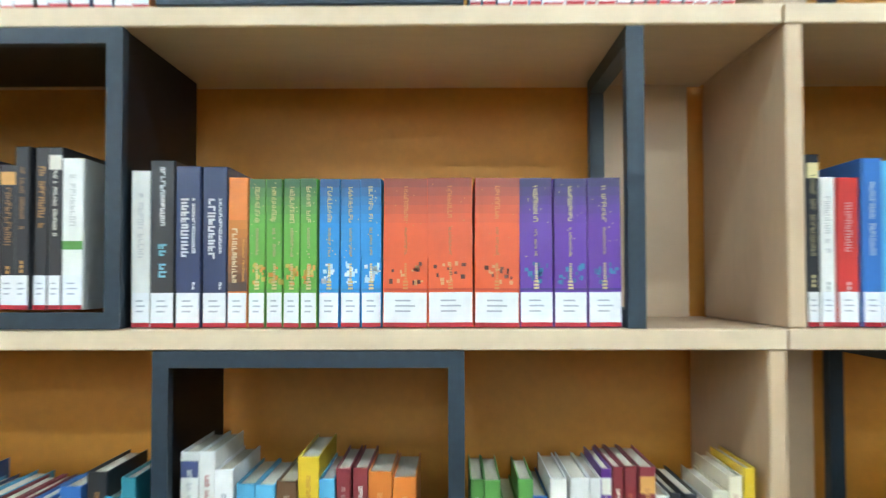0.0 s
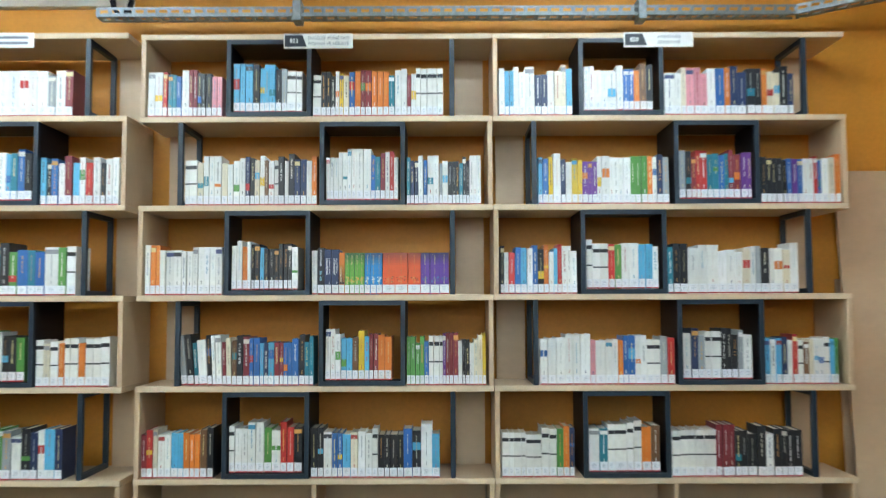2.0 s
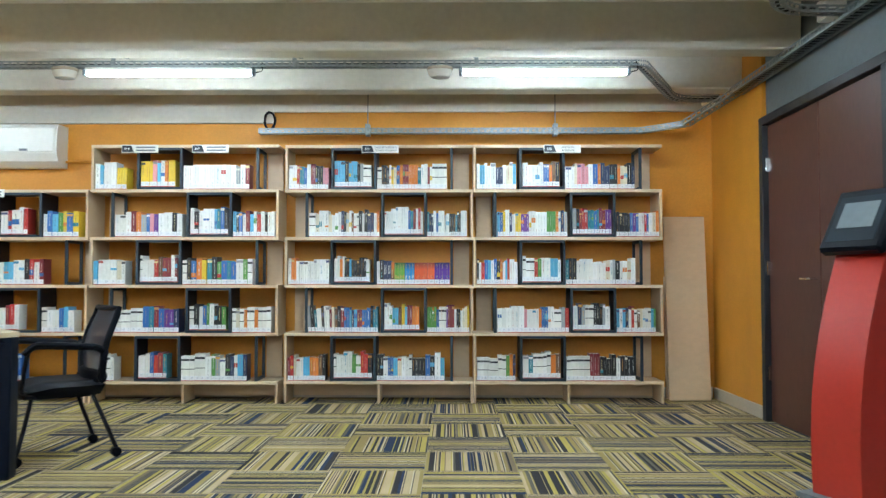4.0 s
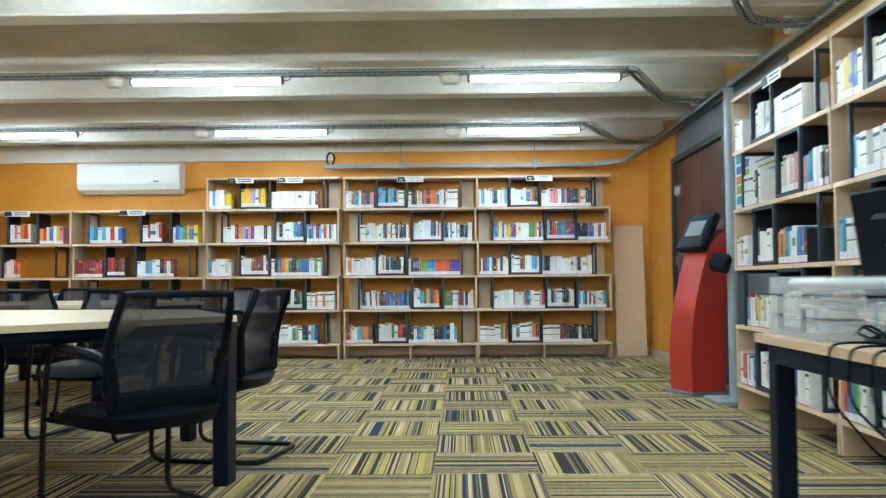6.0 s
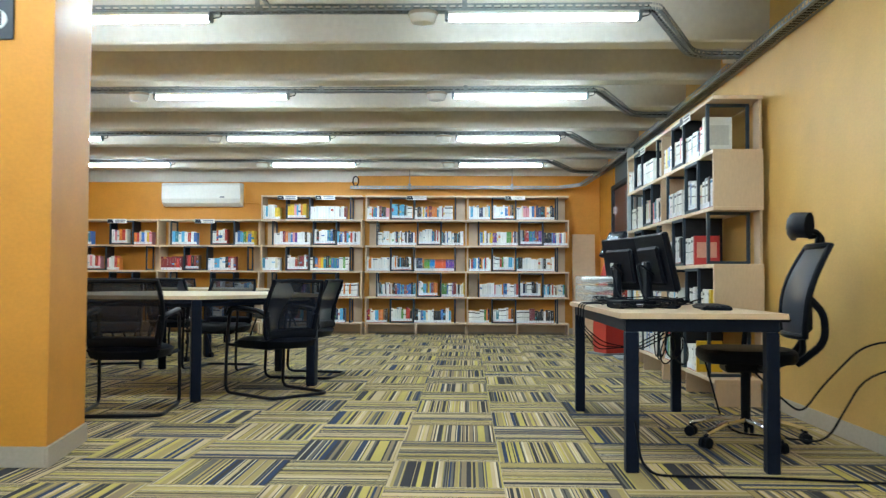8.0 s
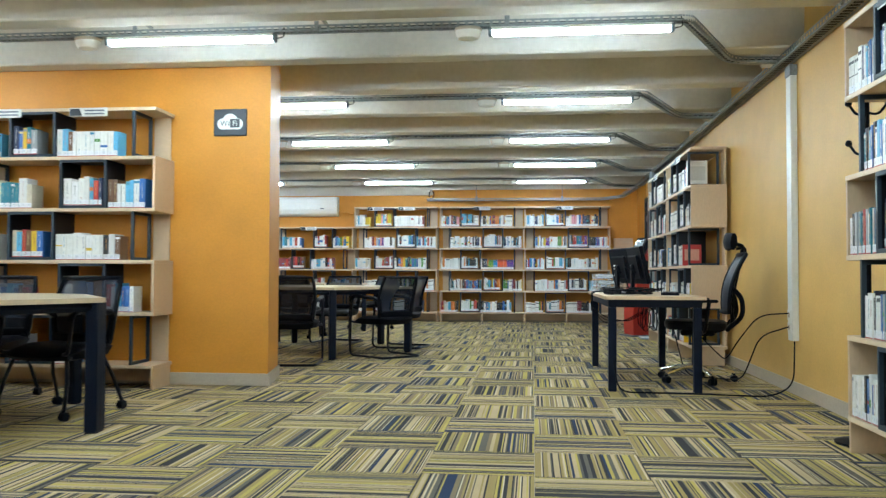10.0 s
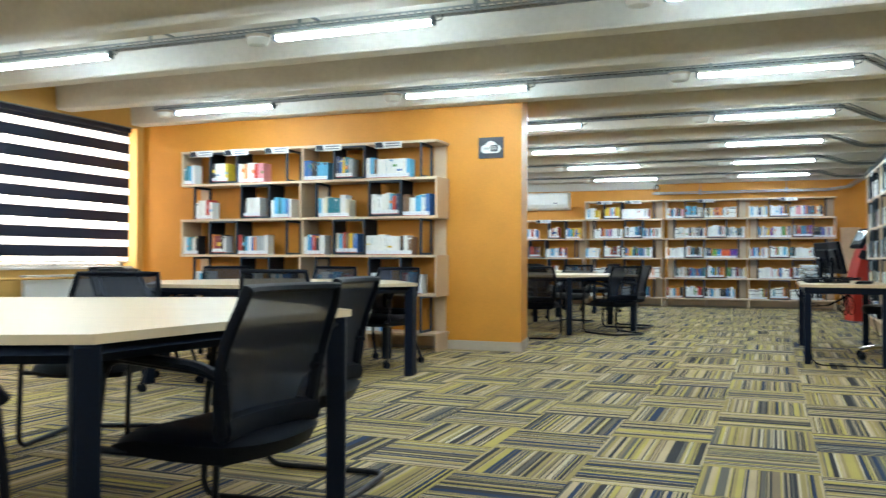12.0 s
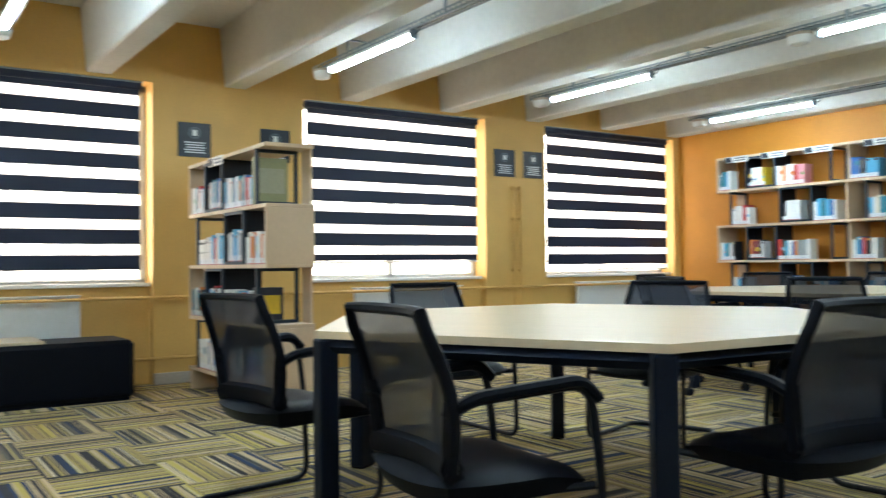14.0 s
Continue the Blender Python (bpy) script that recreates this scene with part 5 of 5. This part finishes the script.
st.f += [tuple(reversed(range(28))), tuple(112 + k for k in range(28))]
st.c = [(1, 1, 1)] * len(st.f)
part("seat", st, LEATHER, oc, "padded black seat", smooth=True)
sp = rounded([(0, 0.12, 0.40), (0, 0.30, 0.46), (0, 0.29, 0.66), (0, 0.37, 1.04), (0, 0.39, 1.12), (0, 0.33, 1.14)], 0.06)
part("spine", Shape().tube(sp, 0.028, 8, flat=0.6), BLACK, oc, smooth=True)


def oback(u, v):
    return (u * (0.20 + 0.03 * math.sin(math.pi * v)), 0.25 + 0.13 * v - 0.03 * (1 - u * u) - 0.045 * math.sin(math.pi * v), 0.58 + 0.47 * v)


nt_ = Shape()
for i in range(11):
    for j in range(9):
        nt_.v.append(oback(j / 4 - 1, i / 10))
for i in range(10):
    for j in range(8):
        a = i * 9 + j
        nt_.f.append((a, a + 1, a + 10, a + 9))
nt_.c = [(1, 1, 1)] * len(nt_.f)
part("mesh_back", nt_, NETTING, oc, "black mesh", smooth=True)
lp = [oback(-1, v / 8) for v in range(9)] + [oback(u / 4 - 1, 1) for u in range(1, 8)] + [oback(1, 1 - v / 8) for v in range(9)] + [oback(1 - u / 4, 0) for u in range(1, 8)]
part("back_frame", Shape().tube(lp, 0.018, 8, closed=True), BLACK, oc, smooth=True)
for e in (-1, 1):
    part("lumbar_frame", Shape().tube(rounded([(e * 0.205, 0.27, 0.78), (e * 0.20, 0.345, 0.70), (e * 0.17, 0.36, 0.55), (e * 0.09, 0.24, 0.43)], 0.08), 0.020, 8), BLACK, oc, "curved black support", smooth=True)
part("headrest_hook", Shape().tube(rounded([(0, 0.33, 1.10), (0, 0.40, 1.11), (0, 0.41, 1.03)], 0.02), 0.012, 8), BLACK, oc, smooth=True)
part("lumbar_pad", Shape().box(-0.18, 0.18, 0.255, 0.30, 0.60, 0.76, r=0.018), BLACK, oc)
part("headrest", Shape().tube([(-0.14, 0.295, 1.155), (-0.08, 0.27, 1.16), (0, 0.26, 1.165), (0.08, 0.27, 1.16), (0.14, 0.295, 1.155)], 0.032, 10, flat=2.2), LEATHER, oc, "padded headrest", smooth=True)
for s in (-1, 1):
    part("armrest", Shape().tube(rounded([(s * 0.12, 0.05, 0.41), (s * 0.29, 0.05, 0.43), (s * 0.30, 0.08, 0.66)], 0.05), 0.016, 8).box(s * 0.30 - 0.035, s * 0.30 + 0.035, -0.12, 0.15, 0.66, 0.685, r=0.01), BLACK, oc, "black arm with flat pad")

# wall duct and its leads -----------------------------------------------------------------------------------
duct = thing("wall_cable_duct", pose(XR, -9.22, 0), "white vertical cable duct with sockets on the yellow wall", "cable duct")
part("trunking", Shape().box(-0.05, -0.001, -0.055, 0.055, 0.40, 2.36, r=0.004), PLASTICW, duct)
part("end_box", Shape().box(-0.055, -0.001, -0.065, 0.065, 2.36, 2.44, r=0.004), GALV, duct, "steel end piece")
for z in (0.46, 0.55):
    so = part("socket", Shape().box(-0.057, -0.0505, -0.04, 0.04, z, z + 0.075, r=0.002), PLASTICW, duct, "white socket")
    part("socket_hole", Shape().tube([(-0.058, 0, z + 0.037), (-0.0565, 0, z + 0.037)], 0.02, 16), SKIRT, so)
leads = Shape()
leads.tube(rounded([(XR - 0.06, -9.22, 0.60), (2.20, -9.05, 0.58), (2.08, -8.85, 0.35), (2.02, -8.75, 0.20), (1.98, -8.6, 0.25), (1.75, -8.5, 0.5)], 0.12), 0.0055, 6)
leads.tube(rounded([(XR - 0.06, -9.22, 0.50), (2.22, -9.0, 0.42), (2.16, -8.7, 0.05), (2.1, -8.4, 0.012), (1.8, -8.2, 0.012), (1.72, -8.1, 0.40)], 0.12), 0.0055, 6)
leads.tube(rounded([(XR - 0.03, -9.26, 0.40), (XR - 0.05, -9.30, 0.08), (2.20, -9.40, 0.008), (1.7, -9.31, 0.008), (1.12, -9.28, 0.008), (1.10, -9.20, 0.25)], 0.10), 0.006, 6)
tagged(part("power_leads", leads, BLACK, smooth=True), "black power leads running from the wall duct to the desk", "cables", kind="stuff")

# coat stand --------------------------------------------------------------------------------------------------
cs = thing("coat_stand", pose(2.24, -11.08, 0), "black metal coat stand with knobbed hooks", "coat stand")
part("base", Shape().lathe([(0.17, 0.0), (0.17, 0.012), (0.05, 0.03), (0.02, 0.05)], 28), BLACK, cs, smooth=True)
part("pole", Shape().tube([(0, 0, 0.04), (0, 0, 1.80)], 0.016, 12), BLACK, cs, smooth=True)
for z in (1.74, 1.53, 1.32):
    for a in (200, 80, 320):
        d = Vector((math.cos(radians(a)), math.sin(radians(a)), 0))
        hk = part("hook", Shape().tube(rounded([(0, 0, z), tuple(d * 0.06 + Vector((0, 0, z - 0.02))), tuple(d * 0.11 + Vector((0, 0, z + 0.04)))], 0.03), 0.007, 6), BLACK, cs, smooth=True)
        e = d * 0.11 + Vector((0, 0, z + 0.04))
        part("knob", Shape().lathe([(0.004, e.z - 0.018), (0.016, e.z - 0.01), (0.018, e.z), (0.012, e.z + 0.014), (0.003, e.z + 0.018)], 12, x=e.x, y=e.y), BLACK, hk, smooth=True)

# wall signs ----------------------------------------------------------------------------------------------------
wf = thing("wifi_sign", pose(-2.04, PY0 - 0.001, 1.975), "square navy sign with a white rounded emblem and lettering", "sign")
part("plate", Shape().box(0, 0.27, -0.012, 0, 0, 0.215, r=0.003), NAVY, wf)
em = Shape().tube([(0.075, -0.012, 0.095), (0.075, -0.0145, 0.095)], 0.045, 24).tube([(0.135, -0.012, 0.115), (0.135, -0.0146, 0.115)], 0.062, 24).tube([(0.195, -0.012, 0.095), (0.195, -0.0147, 0.095)], 0.045, 24)
part("emblem", em.box(0.075, 0.195, -0.0143, -0.012, 0.052, 0.12), PLASTICW, wf, "white cloud-shaped emblem")
writing("lettering", "Wi", 0.06, NAVY, wf, pose(0.092, -0.0155, 0.098, 90, 0, 0))
part("letter_field", Shape().box(0.135, 0.215, -0.0156, -0.0149, 0.066, 0.135, r=0.0003), NAVY, wf, "dark rounded field")
writing("lettering", "Fi", 0.06, PLASTICW, wf, pose(0.175, -0.0165, 0.098, 90, 0, 0))


def plaque(y, z):
    p = thing("rules_plaque", pose(XL + 0.001, y, z), "dark square wall plaque with an emblem and small print", "sign", "dark plaques on the window wall")
    part("plate", Shape().box(0, 0.012, 0, 0.28, 0, 0.29, r=0.003), NAVY, p)
    part("emblem", Shape().tube([(0.012, 0.14, 0.205), (0.0135, 0.14, 0.205)], 0.05, 24), TRANSOM, p, "pale round emblem")
    part("emblem_disc", Shape().tube([(0.0136, 0.14, 0.205), (0.0145, 0.14, 0.205)], 0.040, 24), NAVY, p)
    part("emblem_core", Shape().box(0.0145, 0.0152, 0.12, 0.16, 0.18, 0.23), PLASTICW, p)
    for k in range(5):
        part("print_line", Shape().box(0.012, 0.0132, 0.05 + 0.01 * (k % 3), 0.23 - 0.012 * (k % 2), 0.118 - 0.021 * k, 0.127 - 0.021 * k), LABEL, p, "row of small white letters")


for y in (-12.16, -11.76, -15.51, -14.78):
    plaque(y, 1.90)

# radiators, pipes, bench ----------------------------------------------------------------------------------------
def radiator(y0, y1):
    r = thing("radiator", pose(XL - 0.10, y0, 0), "white steel panel radiator under the window", "radiator", "radiators under the windows")
    part("panel", Shape().box(0.05, 0.10, 0, y1 - y0, 0.14, 0.74, r=0.008), PLASTICW, r)
    g = Shape()
    n = int((y1 - y0) / 0.035)
    for k in range(n):
        g.box(0.1, 0.104, 0.02 + k * 0.035, 0.038 + k * 0.035, 0.18, 0.70)
    tagged(part("ribs", g, PLASTICW, r, "shallow pressed ribs"), kind="stuff")
    part("top_grille", Shape().box(0.03, 0.12, -0.004, y1 - y0 + 0.004, 0.742, 0.755, r=0.003), PLASTICW, r, "top grille")
    part("bracket", Shape().box(0, 0.05, 0.2, 0.24, 0.3, 0.6).box(0, 0.05, y1 - y0 - 0.24, y1 - y0 - 0.2, 0.3, 0.6), GALV, r)


radiator(-10.97, -9.75)
radiator(-13.83, -12.6)
radiator(-17.5, -16.28)
pipes = thing("heating_pipes", pose(XL, 0, 0), "yellow painted heating pipes along the window wall", "pipe")
for z in (0.72, 0.22):
    part("long_pipe", Shape().tube([(0.05, -20, z), (0.05, -9.4, z)], 0.013, 8), YELLOW, pipes, smooth=True)
for y in (-11.92, -11.83):
    part("riser", Shape().tube([(0.035, y, 0.05), (0.035, y, 1.80)], 0.014, 8), YELLOW, pipes, smooth=True)
    for z in (1.78, 1.45, 0.9):
        part("pipe_clip", Shape().box(0.0, 0.055, y - 0.022, y + 0.022, z - 0.015, z + 0.015, r=0.004), YELLOW, pipes)
    part("valve", Shape().tube([(0.035, y, 1.66), (0.035, y, 1.74)], 0.024, 10), YELLOW, pipes)
bench = thing("padded_bench", pose(-6.18, -18.4, 0), "long black upholstered bench with a wooden tray inset", "bench")
part("body", Shape().box(0, 0.55, 0, 2.35, 0.02, 0.44, r=0.03), LEATHER, bench)
part("wooden_top", Shape().box(0.02, 0.53, 1.0, 1.75, 0.441, 0.462, r=0.003), TABLEWOOD, bench, "maple inset top")
part("plinth", Shape().box(0.03, 0.52, 0.03, 2.32, 0, 0.02), BLACK, bench)

# carpet tiles ----------------------------------------------------------------------------------------------------
TILE = 0.5


def tile_mesh(across):
    g = 0.0008
    s = Shape().box(g, TILE - g, g, TILE - g, -0.0055, 0.0, r=0.0012)
    me = s.mesh("carpet_tile", CARPET)
    weave(me, across)
    return me


def weave(me, across):
    uv = me.uv_layers.new(name="weave")
    for lp in me.loops:
        p = me.vertices[lp.vertex_index].co
        uv.data[lp.index].uv = (p.x, p.y) if across else (p.y, p.x)


floor_ob = bpy.data.objects["floor"]
kinds = [tile_mesh(True), tile_mesh(False)]
rest = Shape()
rest_uv = []
for i in range(-13, 5):
    for j in range(-42, 1):
        x, y = i * TILE, (j - 1) * TILE + TILE
        if x + TILE < XL or y + TILE < YE:
            continue
        across = (i + j) % 2 == 1
        if -2 <= i <= 3 and -30 <= j <= 0 or (-5 <= i <= -3 and -38 <= j <= -24):
            ob = new("carpet_tile", kinds[0 if across else 1])
            ob.parent = floor_ob
            ob.matrix_basis = pose(x, y, 0)
        else:
            g = 0.0008
            n = len(rest.v)
            rest.box(x + g, x + TILE - g, y + g, y + TILE - g, -0.0055, 0.0)
            for f in rest.f[-6:]:
                for v in f:
                    px, py = rest.v[v][0] - x, rest.v[v][1] - y
                    rest_uv.append((px, py) if across else (py, px))
me = rest.mesh("carpet_field", CARPET)
uv = me.uv_layers.new(name="weave")
uv.data.foreach_set("uv", np.array(rest_uv, dtype=np.float32).ravel())
ob = new("carpet_field", me)
ob.parent = floor_ob
tagged(ob, kind="stuff")
